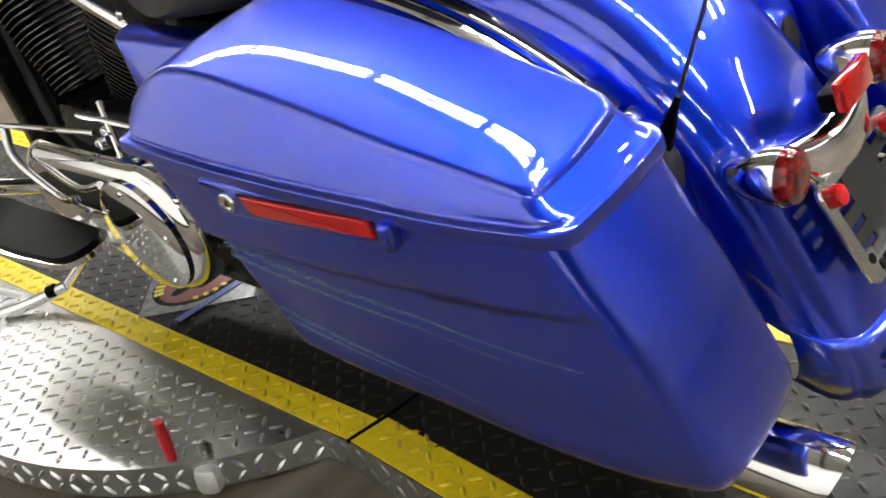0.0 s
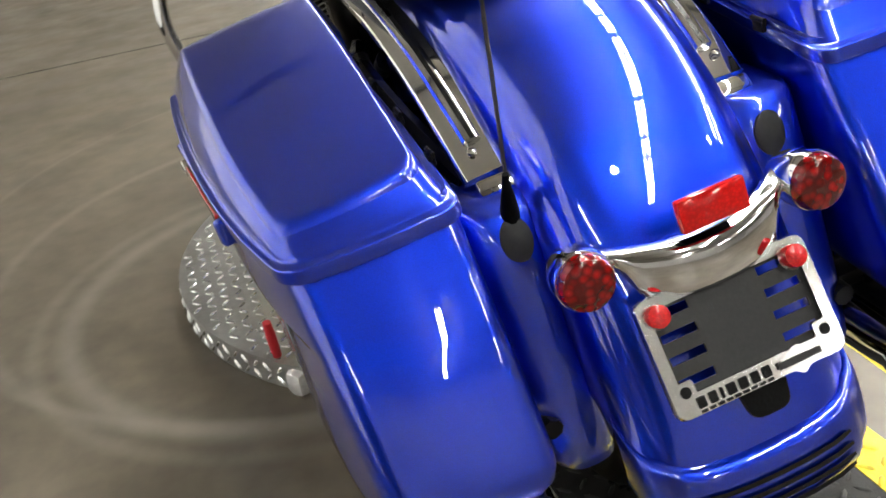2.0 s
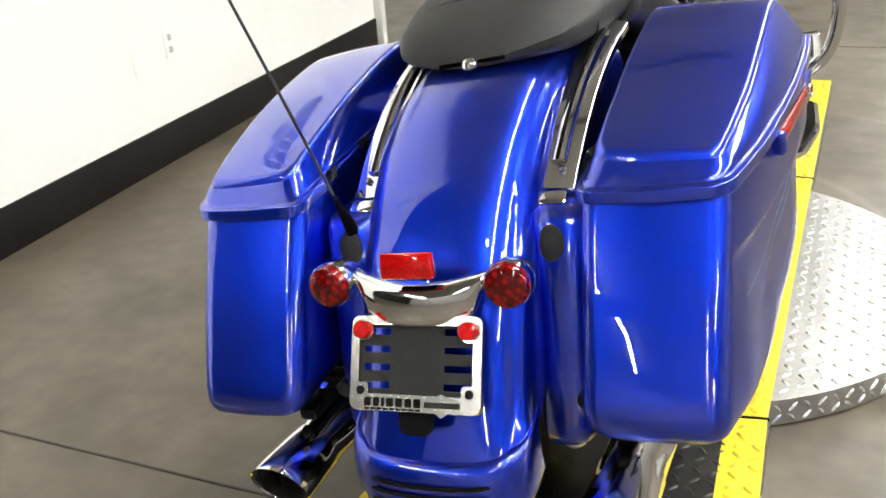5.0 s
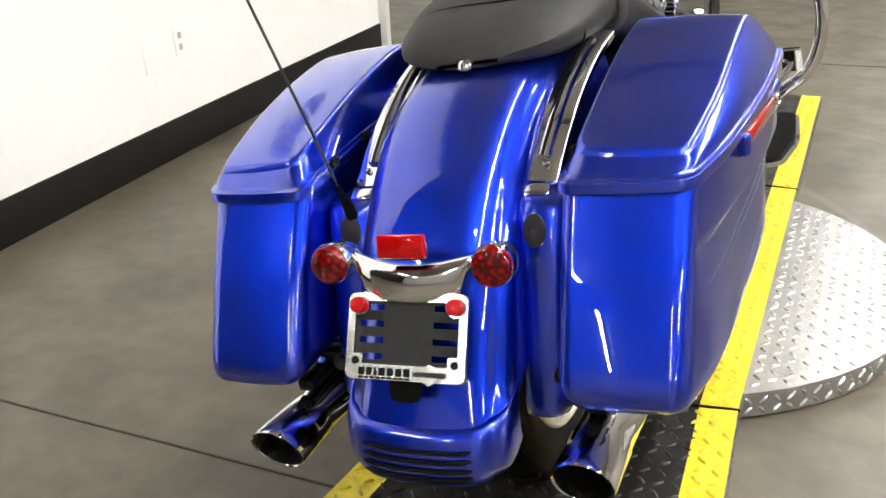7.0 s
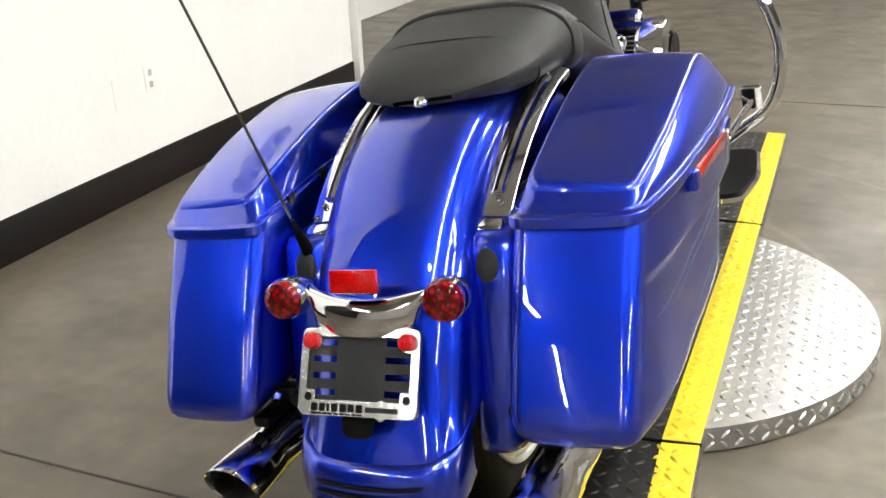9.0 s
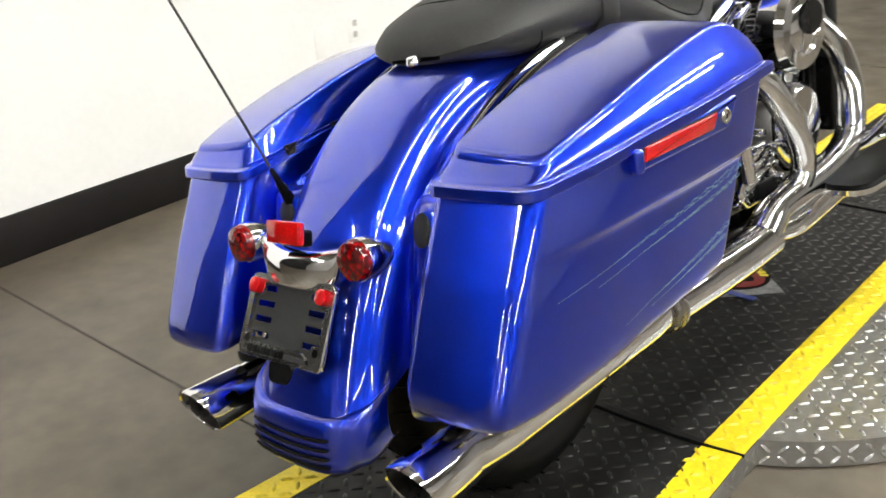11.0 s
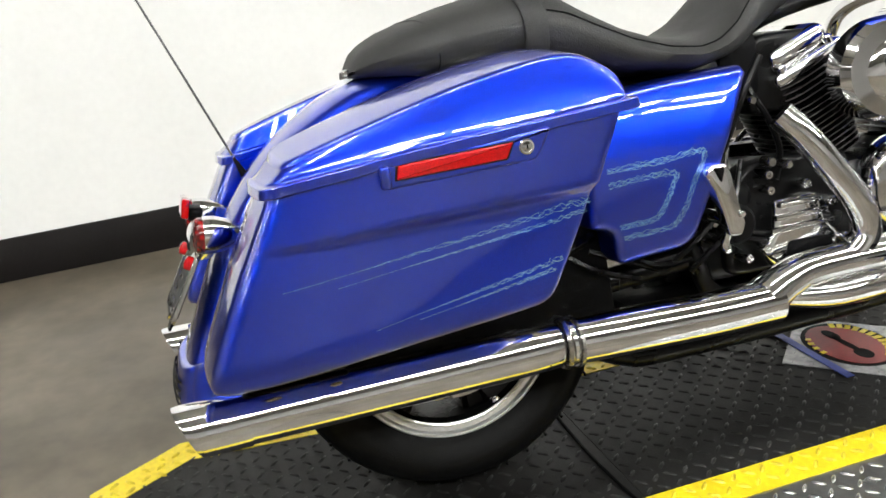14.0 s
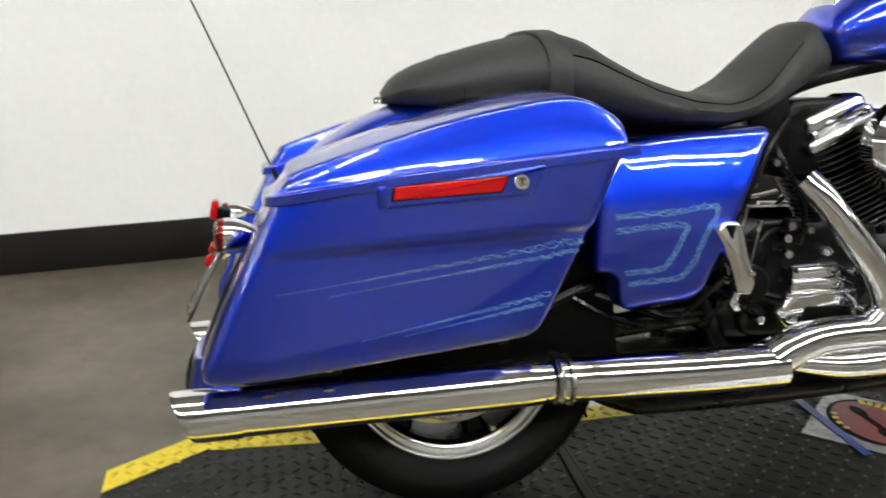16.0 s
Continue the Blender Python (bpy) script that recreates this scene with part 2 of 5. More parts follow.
def rbox(center, size, bevel=0.004, m=None, bm=None, seg=2):
    """A box with rounded edges."""
    b = bmesh.new()
    bmesh.ops.create_cube(b, size=1.0)
    for v in b.verts:
        v.co = Vector((v.co.x * size[0], v.co.y * size[1], v.co.z * size[2]))
    if bevel > 0:
        bmesh.ops.bevel(b, geom=list(b.edges), offset=min(bevel, 0.45 * min(size)), segments=seg, affect="EDGES", profile=0.5)
    for v in b.verts:
        v.co = (m @ v.co if m else v.co) + Vector(center)
    return merge(bm, b)


def merge(bm, b):
    if bm is None:
        return b
    idx = {v: bm.verts.new(v.co) for v in b.verts}
    for f in b.faces:
        bm.faces.new([idx[v] for v in f.verts])
    b.free()
    return bm


def slab(outline, x0, x1, r=0.006, seg=3, bm=None, bulge=0.0):
    """A plate in the y-z plane between x0 and x1 whose edge at x1 is rounded by r."""
    pts = [Vector((0, y, z)) for y, z in outline]
    n = len(pts)
    area = sum(pts[i].y * pts[(i + 1) % n].z - pts[(i + 1) % n].y * pts[i].z for i in range(n))
    s = 1 if area > 0 else -1
    nor = []
    for i in range(n):
        e = (pts[(i + 1) % n] - pts[i - 1]).normalized()
        nor.append(Vector((0, e.z, -e.y)) * s)
    c = sum(pts, Vector()) / n
    d = 1 if x1 > x0 else -1
    rings = [[Vector((x0, p.y, p.z)) for p in pts]]
    for k in range(seg + 1):
        a = k / seg * math.pi / 2
        rings.append([Vector((x1 - d * r + d * r * math.sin(a), *(p - nor[i] * r * (1 - math.cos(a))).yz)) for i, p in enumerate(pts)])
    if bulge:
        base = rings[-1]
        for q in (0.94, 0.86, 0.75, 0.62, 0.48, 0.34, 0.2, 0.08):
            rings.append([Vector((x1 + d * bulge * (1 - q * q), c.y + (v.y - c.y) * q, c.z + (v.z - c.z) * q)) for v in base])
    return loft(rings, bm)


def round_poly(pts, r, k=4):
    """A polygon with its corners rounded, in 2D."""
    out = []
    n = len(pts)
    for i in range(n):
        a, b, c = Vector(pts[i - 1]), Vector(pts[i]), Vector(pts[(i + 1) % n])
        rr = min(r, 0.45 * (a - b).length, 0.45 * (c - b).length)
        p, q = b + (a - b).normalized() * rr, b + (c - b).normalized() * rr
        for j in range(k + 1):
            t = j / k
            out.append(tuple((1 - t) ** 2 * p + 2 * t * (1 - t) * b + t * t * q))
    return out


# ---- the room ----
def room():
    def wall_x(y):
        return -1.845 - 0.0595 * y
    ang = math.atan(0.0595)
    bm = bmesh.new()
    rbox((2.0, 0.0, FLOOR - 0.05), (16, 22, 0.1), 0, bm=bm)
    fl = part("floor", bm, CONCRETE)
    tagged(fl, "grey-brown sealed concrete floor, mottled and lightly scuffed", "floor", kind="structure")
    # saw-cut joints in the floor
    for x0, x1, y in ((-1.74, 7.0, -0.075), (-1.74, 7.0, 3.6)):
        part("saw_cut", rbox(((x0 + x1) / 2, y, FLOOR + 0.001), (x1 - x0, 0.0045, 0.003), 0), JOINT, fl)
    def wall(name, p, q, z0, z1, thick, mat, label):
        p, q = Vector((*p, 0)), Vector((*q, 0))
        d = q - p
        m = Matrix.Rotation(math.atan2(d.y, d.x), 3, "Z")
        c = (p + q) / 2 + Vector((0, 0, (z0 + z1) / 2))
        ob = part(name, rbox(c, (d.length, thick, z1 - z0), 0.003, m, seg=1), mat)
        return tagged(ob, label, "wall", kind="structure")

    top = 3.5
    off = 0.07
    a, b = (wall_x(-1.19) - off, -1.19), (wall_x(3.41) - off, 3.41)
    wall("wall_west", a, b, FLOOR, top, 0.14, WALL_WHITE, "white painted wall with black rubber baseboard")
    bb = part("baseboard", rbox(((a[0] + b[0]) / 2 + off + 0.006, (a[1] + b[1]) / 2, FLOOR + 0.0725), (0.012, (Vector(b) - Vector(a)).length - 0.004, 0.145), 0.004,
                                Matrix.Rotation(ang, 3, "Z")), BASE_BLACK)
    tagged(bb, "black rubber baseboard along the white wall", "baseboard", kind="structure")
    jb = part("trim", rbox((b[0] + 0.02, b[1] + 0.03, FLOOR + 1.05), (0.19, 0.05, 2.1), 0.006), FIXTURE)
    tagged(jb, "white door jamb at the wall's end", "trim", kind="structure")
    # the rest of the hall, far off or out of sight
    wall("wall_recess", (-3.1, 3.4), (-3.6, 10.9), FLOOR, top, 0.1, WALL_WHITE, "off-white wall beyond the doorway")
    wall("wall_north", (-4, 10.9), (9.9, 10.9), FLOOR, top, 0.1, WALL_FAR, "unseen end wall of the hall, off-white darkened to cut fill")
    wall("wall_east", (9.9, -10.9), (9.9, 10.9), FLOOR, top, 0.1, WALL_FAR, "unseen side wall of the hall, off-white darkened to cut fill")
    wall("wall_south", (-5.9, -10.9), (9.9, -10.9), FLOOR, top, 0.1, WALL_FAR, "unseen rear wall of the hall, off-white darkened to cut fill")
    # an added wall out of view; its black colour stands for a room's darkness
    wall("wall_alcove", (-5.9, -10.9), (-5.9, 3.4), FLOOR, top, 0.1, BASE_BLACK, "unseen side wall, coloured black in place of shade")
    ce = part("ceiling", rbox((2, 0, top + 0.05), (16, 22, 0.1), 0), CEIL)
    tagged(ce, "plain grey ceiling above the workshop", "ceiling", kind="structure")
    # steel beams across under the ceiling
    first_beam = part("ceiling_beam", rbox((0, 0, 0), (15.6, 0.06, 0.16), 0.004), BEAM)
    first_beam.location = (2.0, -7.42, top - 0.081)
    tagged(first_beam, "dark grey steel beam under the ceiling", "beam", "ceiling beams")
    for k in range(1, 7):
        copy_thing(first_beam, pose(2.0, -7.42 + 2.64 * k, top - 0.081))
    # wall outlet
    m = Matrix.Rotation(ang, 3, "Z")
    y = 1.585
    plate = part("wall_outlet", rbox((wall_x(y) + 0.002, y, 0.358), (0.005, 0.066, 0.105), 0.002, m), WALL_WHITE)
    tagged(plate, "white wall outlet cover plate on the white wall", "outlet")
    for dz in (-0.022, 0.022):
        part("socket", rbox((wall_x(y) + 0.004, y, 0.358 + dz), (0.003, 0.022, 0.024), 0.002, m), WALL_FAR, plate)
    y = 1.40
    blank = part("wall_plate", rbox((wall_x(y) + 0.0015, y, 0.335), (0.004, 0.075, 0.12), 0.0015, m), WALL_WHITE)
    tagged(blank, "blank white cover plate on the white wall", "cover plate")
    # the lettering on the wall, as plain shapes
    sign = empty("wall_sign")
    tagged(sign, "dark blue vinyl sign on the white wall", "sign")
    for k in range(7):
        yy = 0.85 + 0.128 * k
        part("letter_block", rbox((wall_x(yy) + 0.004, yy, 1.80), (0.006, 0.098, 0.135), 0.002, m), SIGN_BLUE, sign)
    for k in range(12):
        yy = 0.90 + k * 0.062
        part("letter_block", rbox((wall_x(yy) + 0.004, yy, 1.692), (0.006, 0.044, 0.046), 0.002, m), SIGN_BLUE, sign)
    part("emblem", lathe((wall_x(1.2), 1.2, 1.615), (1, 0.0595, 0), [(0.001, 0.052), (0.006, 0.052)], 32, squash=(1.7, 0.8)), SIGN_BLUE, sign)

    # strip lights in rows along the hall
    def strip(x, y, length=1.2):
        root = empty("ceiling_light", pose(x, y, top - 0.12))
        tagged(root, "white fluorescent strip light hanging under the ceiling", "ceiling light", "strip lights")
        part("housing", rbox((0, 0, 0.045), (0.16, length + 0.05, 0.06), 0.01), FIXTURE, root)
        for s in (-1, 1):
            part("tube", lathe((s * 0.045, -length / 2, 0), (0, 1, 0), [(0, 0.006), (0.002, 0.017), (length - 0.002, 0.017), (length, 0.006)], 10), TUBE, root)
        for s in (-1, 1):
            part("rod", tube([(0, s * length * 0.35, 0.07), (0, s * length * 0.35, 0.12)], 0.006, 6), FIXTURE, root)
        return root

    rows = [(0.92, -3.27 + 1.32 * k) for k in range(11)]
    for x in (-3.4, 4.3):
        rows += [(x, -9.4 + 1.32 * k) for k in (0, 1, 3, 4)]
    rows += [(4.3, -1.48 + 1.32 * k) for k in range(7)]
    rows += [(3.75, -1.48 + 1.32 * k) for k in range(7)]
    rows += [(0.6, -9.4 + 1.32 * k) for k in (0, 1, 2)]
    first = strip(*rows[0])
    for x, y in rows[1:]:
        copy_thing(first, pose(x, y, top - 0.12))
    def downlight(x, y):
        spot = empty("ceiling_spot", pose(x, y, top - 0.1))
        tagged(spot, "round white downlight under the ceiling", "ceiling light", "downlights")
        part("housing", lathe((0, 0, -0.02), (0, 0, 1), [(0, 0.11), (0.004, 0.115), (0.10, 0.09), (0.12, 0.04)], 24), FIXTURE, spot)
        part("lamp_disc", lathe((0, 0, -0.024), (0, 0, -1), [(0, 0.10), (0.004, 0.095)], 24), SPOT, spot)
        return spot

    copy_thing(downlight(0.2, -2.7), pose(2.9, -2.3, top - 0.1))


# ---- the lift that the motorcycle stands on ----
def treads(points, axis_u, axis_v, normal, length=0.027, width=0.0078, height=0.0036):
    """Raised bars of tread plate, each turned across its neighbours."""
    verts, faces = [], []
    u, v, n = Vector(axis_u), Vector(axis_v), Vector(normal)
    for (p, turn) in points:
        a = radians(45 if turn else -45)
        d, w = u * math.cos(a) + v * math.sin(a), v * math.cos(a) - u * math.sin(a)
        b = len(verts)
        for s, t, h in ((-0.5, 0, 0), (-0.25, -0.5, 0), (0.25, -0.5, 0), (0.5, 0, 0), (0.25, 0.5, 0), (-0.25, 0.5, 0), (-0.27, 0, 1), (0.27, 0, 1)):
            verts.append(Vector(p) + d * (s * length) + w * (t * width) + n * (h * height - 0.0002))
        faces += [(b, b + 1, b + 6), (b + 1, b + 2, b + 7, b + 6), (b + 2, b + 3, b + 7), (b + 3, b + 4, b + 7), (b + 4, b + 5, b + 6, b + 7), (b + 5, b, b + 6)]
    me = bpy.data.meshes.new("tread_relief")
    me.from_pydata([tuple(q) for q in verts], [], faces)
    me.polygons.foreach_set("use_smooth", [True] * len(me.polygons))
    return me


def tread_part(points, u, v, n, mat, parent, **kw):
    ob = new("tread_relief", treads(points, u, v, n, **kw))
    ob.data.materials.append(mat)
    ob.parent = parent
    return tagged(ob, kind="stuff")


def tread_bars(points, mat, parent):
    """Single raised bars, all on two shared meshes."""
    kinds = []
    for turn in (0, 1):
        me = treads([((0, 0, 0), turn)], (1, 0, 0), (0, 1, 0), (0, 0, 1))
        me.name = "tread_bar"
        me.materials.append(mat)
        kinds.append(me)
    for p, turn in points:
        ob = new("tread_bar", kinds[turn])
        ob.parent = parent
        ob.location = p


def grid(x0, x1, y0, y1, test, z, pitch=0.0295):
    out = []
    for i in range(int((x1 - x0) / pitch) + 1):
        for j in range(int((y1 - y0) / pitch) + 1):
            x, y = x0 + (i + 0.5) * pitch, y0 + (j + 0.5) * pitch
            if test(x, y):
                out.append(((x, y, z), (i + j) % 2))
    return out


def plan_slab(outline, z0, z1, bm=None):
    return loft([[Vector((x, y, z0)) for x, y in outline], [Vector((x, y, z1)) for x, y in outline]], bm)


def inside(poly, x, y, margin=0.0):
    hit = False
    n = len(poly)
    for i in range(n):
        (xa, ya), (xb, yb) = poly[i - 1], poly[i]
        if (ya > y) != (yb > y) and x < xa + (y - ya) / (yb - ya) * (xb - xa):
            hit = not hit
        if margin:
            d = Vector((xb - xa, yb - ya))
            t = max(0, min(1, ((x - xa) * d.x + (y - ya) * d.y) / max(d.length_squared, 1e-9)))
            if math.hypot(x - xa - t * d.x, y - ya - t * d.y) < margin:
                return False
    return hit


def lift():
    root = empty("motorcycle_lift")
    tagged(root, "low black tread-plate motorcycle lift with yellow edges and round wings", "lift")
    W = 0.072
    # outlines of the three deck panels and their yellow edges
    panels = (
        ("rear_panel", [(-0.272, 0.3455), (-0.343, -0.39), (-0.232, -0.565), (0.232, -0.565), (0.335, -0.39), (0.300, 0.3455)], 0),
        ("middle_panel", [(-0.272, 1.620), (-0.272, 0.3465), (0.300, 0.3465), (0.300, 1.620)], 1),
        ("front_panel", [(-0.272, 2.75), (-0.272, 1.628), (0.300, 1.628), (0.300, 2.75)], 1),
    )
    for name, poly, straight in panels:
        body = part(name, plan_slab(poly, FLOOR + 0.002, -0.004), DECK_BARE, root, "bare tread plate sides", sharp=20)
        part("top_plate", plan_slab([(x * 0.998, y) for x, y in poly], -0.004, 0.0), DECK_BLACK, body, "worn black tread plate", sharp=20)
        strips = []
        if straight:
            y1, y0 = poly[0][1], poly[1][1]
            strips += [[(-0.272, y0), (-0.272 + 0.06, y0), (-0.272 + 0.06, y1), (-0.272, y1)], [(0.300 - W, y0), (0.300, y0), (0.300, y1), (0.300 - W, y1)]]
        else:
            for s in (0, 1):
                q = poly if s == 0 else [poly[5], poly[4], poly[3]]
                sx = 1 if s == 0 else -1
                a, b, c = q[0], q[1], q[2]
                strips.append([a, b, c, (c[0] + sx * W * 1.12, c[1]), (b[0] + sx * W, b[1] + 0.012), (a[0] + sx * W, a[1])])
        for st in strips:
            bm = bmesh.new()
            lo, hi = [bm.verts.new((x, y, 0.0)) for x, y in st], [bm.verts.new((x, y, 0.0014)) for x, y in st]
            bm.faces.new(hi)
            for i in range(len(st)):
                bm.faces.new((lo[i - 1], lo[i], hi[i], hi[i - 1]))
            part("edge_stripe", bm, YELLOW, body, "yellow painted stripe", sharp=20)
        xs, ys = [p[0] for p in poly], [p[1] for p in poly]
        pts = grid(min(xs), max(xs), min(ys), max(ys), lambda x, y: inside(poly, x, y, 0.013), 0.0)
        on = [p for p in pts if any(inside(st, p[0][0], p[0][1]) for st in strips)]
        offs = [p for p in pts if p not in on]
        tread_part(offs, (1, 0, 0), (0, 1, 0), (0, 0, 1), DECK_TREAD, body)
        tread_part([((p[0], p[1], 0.0014), t) for p, t in on], (1, 0, 0), (0, 1, 0), (0, 0, 1), YELLOW_TREAD, body, height=0.005)
        # treads on the upright sides
        for i in range(len(poly)):
            a, b = Vector(poly[i - 1]), Vector(poly[i])
            d = b - a
            if d.length > 0.5 and abs(d.y) > 0.3:
                nrm = Vector((d.y, -d.x)).normalized()
                cen = Vector((0.014, a.lerp(b, 0.5).y))
                if nrm.dot(a.lerp(b, 0.5) - cen) < 0:
                    nrm = -nrm
                side = []
                for k in range(int(d.length / 0.0295)):
                    for r_, z in enumerate((-0.018, -0.044)):
                        q = a + d.normalized() * (0.015 + k * 0.0295)
                        side.append(((q.x, q.y, z), (k + r_) % 2))
                tread_part(side, (d.normalized().x, d.normalized().y, 0), (0, 0, 1), (nrm.x, nrm.y, 0), DECK_BARE, body)
    for y, bow in ((0.346, 0.024), (1.624, 0.0)):
        part("joint_strip", tube([(-0.275, y + 0.006, 0.0), (-0.15, y - bow * 0.6, 0.002), (0.05, y - bow, 0.002), (0.2, y - bow * 0.8, 0.002), (0.303, y - 0.003, 0.0)], 0.0038, 8), BLACK_PLASTIC, root, "black rubber cord in the deck joint")
    # half-round wings
    for s, xe, cy in ((-1, -0.276, 0.97), (1, 0.304, 0.965)):
        R, half = 0.64, 0.56
        cx = xe + s * (0.325 - R)
        a0 = math.asin(half / R)
        arc = [(cx + s * R * math.cos(a), cy + R * math.sin(a)) for a in np.linspace(-a0, a0, 33)]
        wing = part("wing", plan_slab(arc, FLOOR + 0.004, -0.001), DECK_BARE, root, "half-round wing of bare aluminium tread plate", sharp=25)
        pts = grid(min(xe, xe + s * 0.34), max(xe, xe + s * 0.34), cy - half, cy + half, lambda x, y: inside(arc, x, y, 0.012), -0.001)
        single = [p for p in pts if p[0][1] < (1.33 if s < 0 else 0.80)][:290]
        tread_bars(single, DECK_BRIGHT, wing)
        tread_part([p for p in pts if p not in single], (1, 0, 0), (0, 1, 0), (0, 0, 1), DECK_BRIGHT, wing)
        rim = []
        for k in range(44):
            a = -a0 + 2 * a0 * (k + 0.5) / 44
            rim.append((a, k))
        verts = []
        for a, k in rim:
            nrm = (s * math.cos(a), math.sin(a), 0)
            verts.append((a, nrm, k))
        bmx = bmesh.new()
        for a, nrm, k in verts:
            me = treads([((cx + s * R * math.cos(a), cy + R * math.sin(a), -0.020), k % 2), ((cx + s * R * math.cos(a), cy + R * math.sin(a), -0.043), (k + 1) % 2)], (-nrm[1], nrm[0], 0), (0, 0, 1), nrm)
            bmx.from_mesh(me)
            bpy.data.meshes.remove(me)
        tagged(part("tread_relief", bmx, DECK_BRIGHT, wing), kind="stuff")
    # the latch with the red handle by the wing
    latch = part("latch", rbox((-0.410, 0.532, -0.034), (0.062, 0.042, 0.052), 0.014, Matrix.Rotation(radians(35), 3, "Z")), CAST, root, "cast metal latch")
    part("pin", lathe((-0.405, 0.538, -0.01), (0, 0, 1), [(0, 0.009), (0.025, 0.009), (0.028, 0.005)], 12), DULL_CHROME, latch)
    part("arm", tube([(-0.405, 0.54, -0.012), (-0.43, 0.552, -0.010), (-0.444, 0.568, -0.004), (-0.445, 0.571, 0.012)], 0.005, 8), DULL_CHROME, latch)
    part("grip", tube([(-0.445, 0.571, 0.004), (-0.447, 0.568, 0.04), (-0.449, 0.564, 0.082)], [0.0085, 0.0095, 0.0095, 0.008], 12), RED_GRIP, latch, "red vinyl grip")
    # pale stop bar at the far end of the wing
    part("stop_bar", tube([(-0.42, 1.43, 0.02), (-0.36, 1.36, 0.055), (-0.31, 1.29, 0.03)], 0.008, 8), FIXTURE, root, "pale metal bar")
    # film with a printed badge stuck to the deck
    film = empty("floor_decal")
    tagged(film, "silver film decal with a red and yellow printed oval", "decal")
    c = Vector((-0.060, 0.998, 0.0022))
    part("film", rbox(c, (0.216, 0.234, 0.0016), 0, Matrix.Rotation(radians(45), 3, "Z")), CLEAR_VINYL, film)
    m = Matrix.Rotation(radians(4), 3, "Z")
    c = Vector((-0.058, 1.012, 0.0022))

    def printed(name, at, rx, ry, mat, h, label=""):
        ring = [c + m @ Vector((at[0] + rx * math.cos(k * math.tau / 40), at[1] + ry * math.sin(k * math.tau / 40), 0)) for k in range(40)]
        part(name, loft([[p + Vector((0, 0, 0.0005)) for p in ring], [p + Vector((0, 0, 0.0005 + h)) for p in ring]]), mat, film, label)

    printed("printed_oval", (0, 0), 0.108, 0.087, BLACK_PLASTIC, 0.0010, "black printed border")
    printed("printed_oval", (0, -0.004), 0.098, 0.070, DECAL_RED, 0.0016, "red printed oval")
    for at, rx, ry in (((-0.050, 0.0), 0.026, 0.013), ((0.0, -0.004), 0.045, 0.008), ((0.050, -0.006), 0.024, 0.018)):
        printed("printed_mark", at, rx, ry, BLACK_PLASTIC, 0.0021, "black printed mark")
    for k in range(12):  # lettering round the upper border, unreadable
        a = radians(152 - 11.4 * k)
        p = c + m @ Vector((0.094 * math.cos(a), 0.073 * math.sin(a), 0.0022))
        part("letter_bar", rbox(p, (0.012, 0.020, 0.0010), 0, m @ Matrix.Rotation(a - math.pi / 2, 3, "Z")), DECAL_YELLOW, film, "yellow printed lettering")
    for k in range(4):
        a = radians(230 + 14 * k)
        p = c + m @ Vector((0.092 * math.cos(a), 0.072 * math.sin(a), 0.0022))
        part("letter_bar", rbox(p, (0.010, 0.012, 0.0010), 0, m @ Matrix.Rotation(a - math.pi / 2, 3, "Z")), DECAL_YELLOW, film, "yellow printed lettering")
    part("blue_tape", rbox((-0.064, 0.914, 0.0050), (0.25, 0.019, 0.0015), 0, m @ Matrix.Rotation(radians(-3), 3, "Z")), DECAL_BLUE, film, "strip of blue tape")


# ---- the motorcycle: x to its right, y ahead, z up from where the rear tyre stands ----
AXLE = (0.0, 0.091, 0.287)


def bag_ring(s, z, yr, yf, xi, xo, rc_rear, rc_front, n=40):
    """Plan outline of a saddlebag at one height, from the rear outer corner round; s is the side."""
    ts = [0.5 - 0.5 * math.cos(math.pi * k / (n - 1)) for k in range(n)]
    outer, inner = [], []
    for t in ts:
        y = yr + (yf - yr) * t
        dr, df = y - yr, yf - y
        dx = 0.0
        if dr < rc_rear:
            dx += rc_rear * (1 - math.sqrt(max(0, 1 - (1 - dr / rc_rear) ** 2)))
        if df < rc_front:
            dx += rc_front * (1 - math.sqrt(max(0, 1 - (1 - df / rc_front) ** 2)))
        outer.append((xo(y) - dx, y))
        di = 0.0
        for d in (dr, df):
            if d < 0.02:
                di += 0.02 * (1 - math.sqrt(max(0, 1 - (1 - d / 0.02) ** 2)))
        inner.append((xi + di, y))
    front = [((1 - k / 4) * outer[-1][0] + k / 4 * inner[-1][0], yf + 0.004 * math.sin(k / 4 * math.pi)) for k in (1, 2, 3)]
    rear = [((1 - k / 6) * inner[0][0] + k / 6 * outer[0][0], yr - 0.003 * math.sin(k / 6 * math.pi)) for k in (1, 2, 3, 4, 5)]
    ring = outer + front + inner[::-1] + rear
    return [Vector((s * x, y, z(y) if callable(z) else z)) for x, y in ring]


RIM = [(-0.22, 0.603), (-0.1, 0.617), (0.0, 0.628), (0.31, 0.648)]
XO_RIM = [(-0.25, 0.346), (-0.2, 0.360), (-0.12, 0.381), (-0.03, 0.396), (0.08, 0.406), (0.2, 0.410), (0.32, 0.407)]
TOP = [(-0.2, 0.643), (-0.12, 0.669), (-0.05, 0.689), (0.02, 0.7075), (0.095, 0.723), (0.165, 0.7340), (0.212, 0.7362), (0.243, 0.7285), (0.270, 0.711), (0.300, 0.684)]


def eased(table, n=8):
    """The same table with its kinks rounded."""
    return [(p.x, p.y) for p in smooth_curve([(k, v, 0) for k, v in table], n)]


RIM, XO_RIM, TOP = eased(RIM), eased(XO_RIM), eased(TOP)


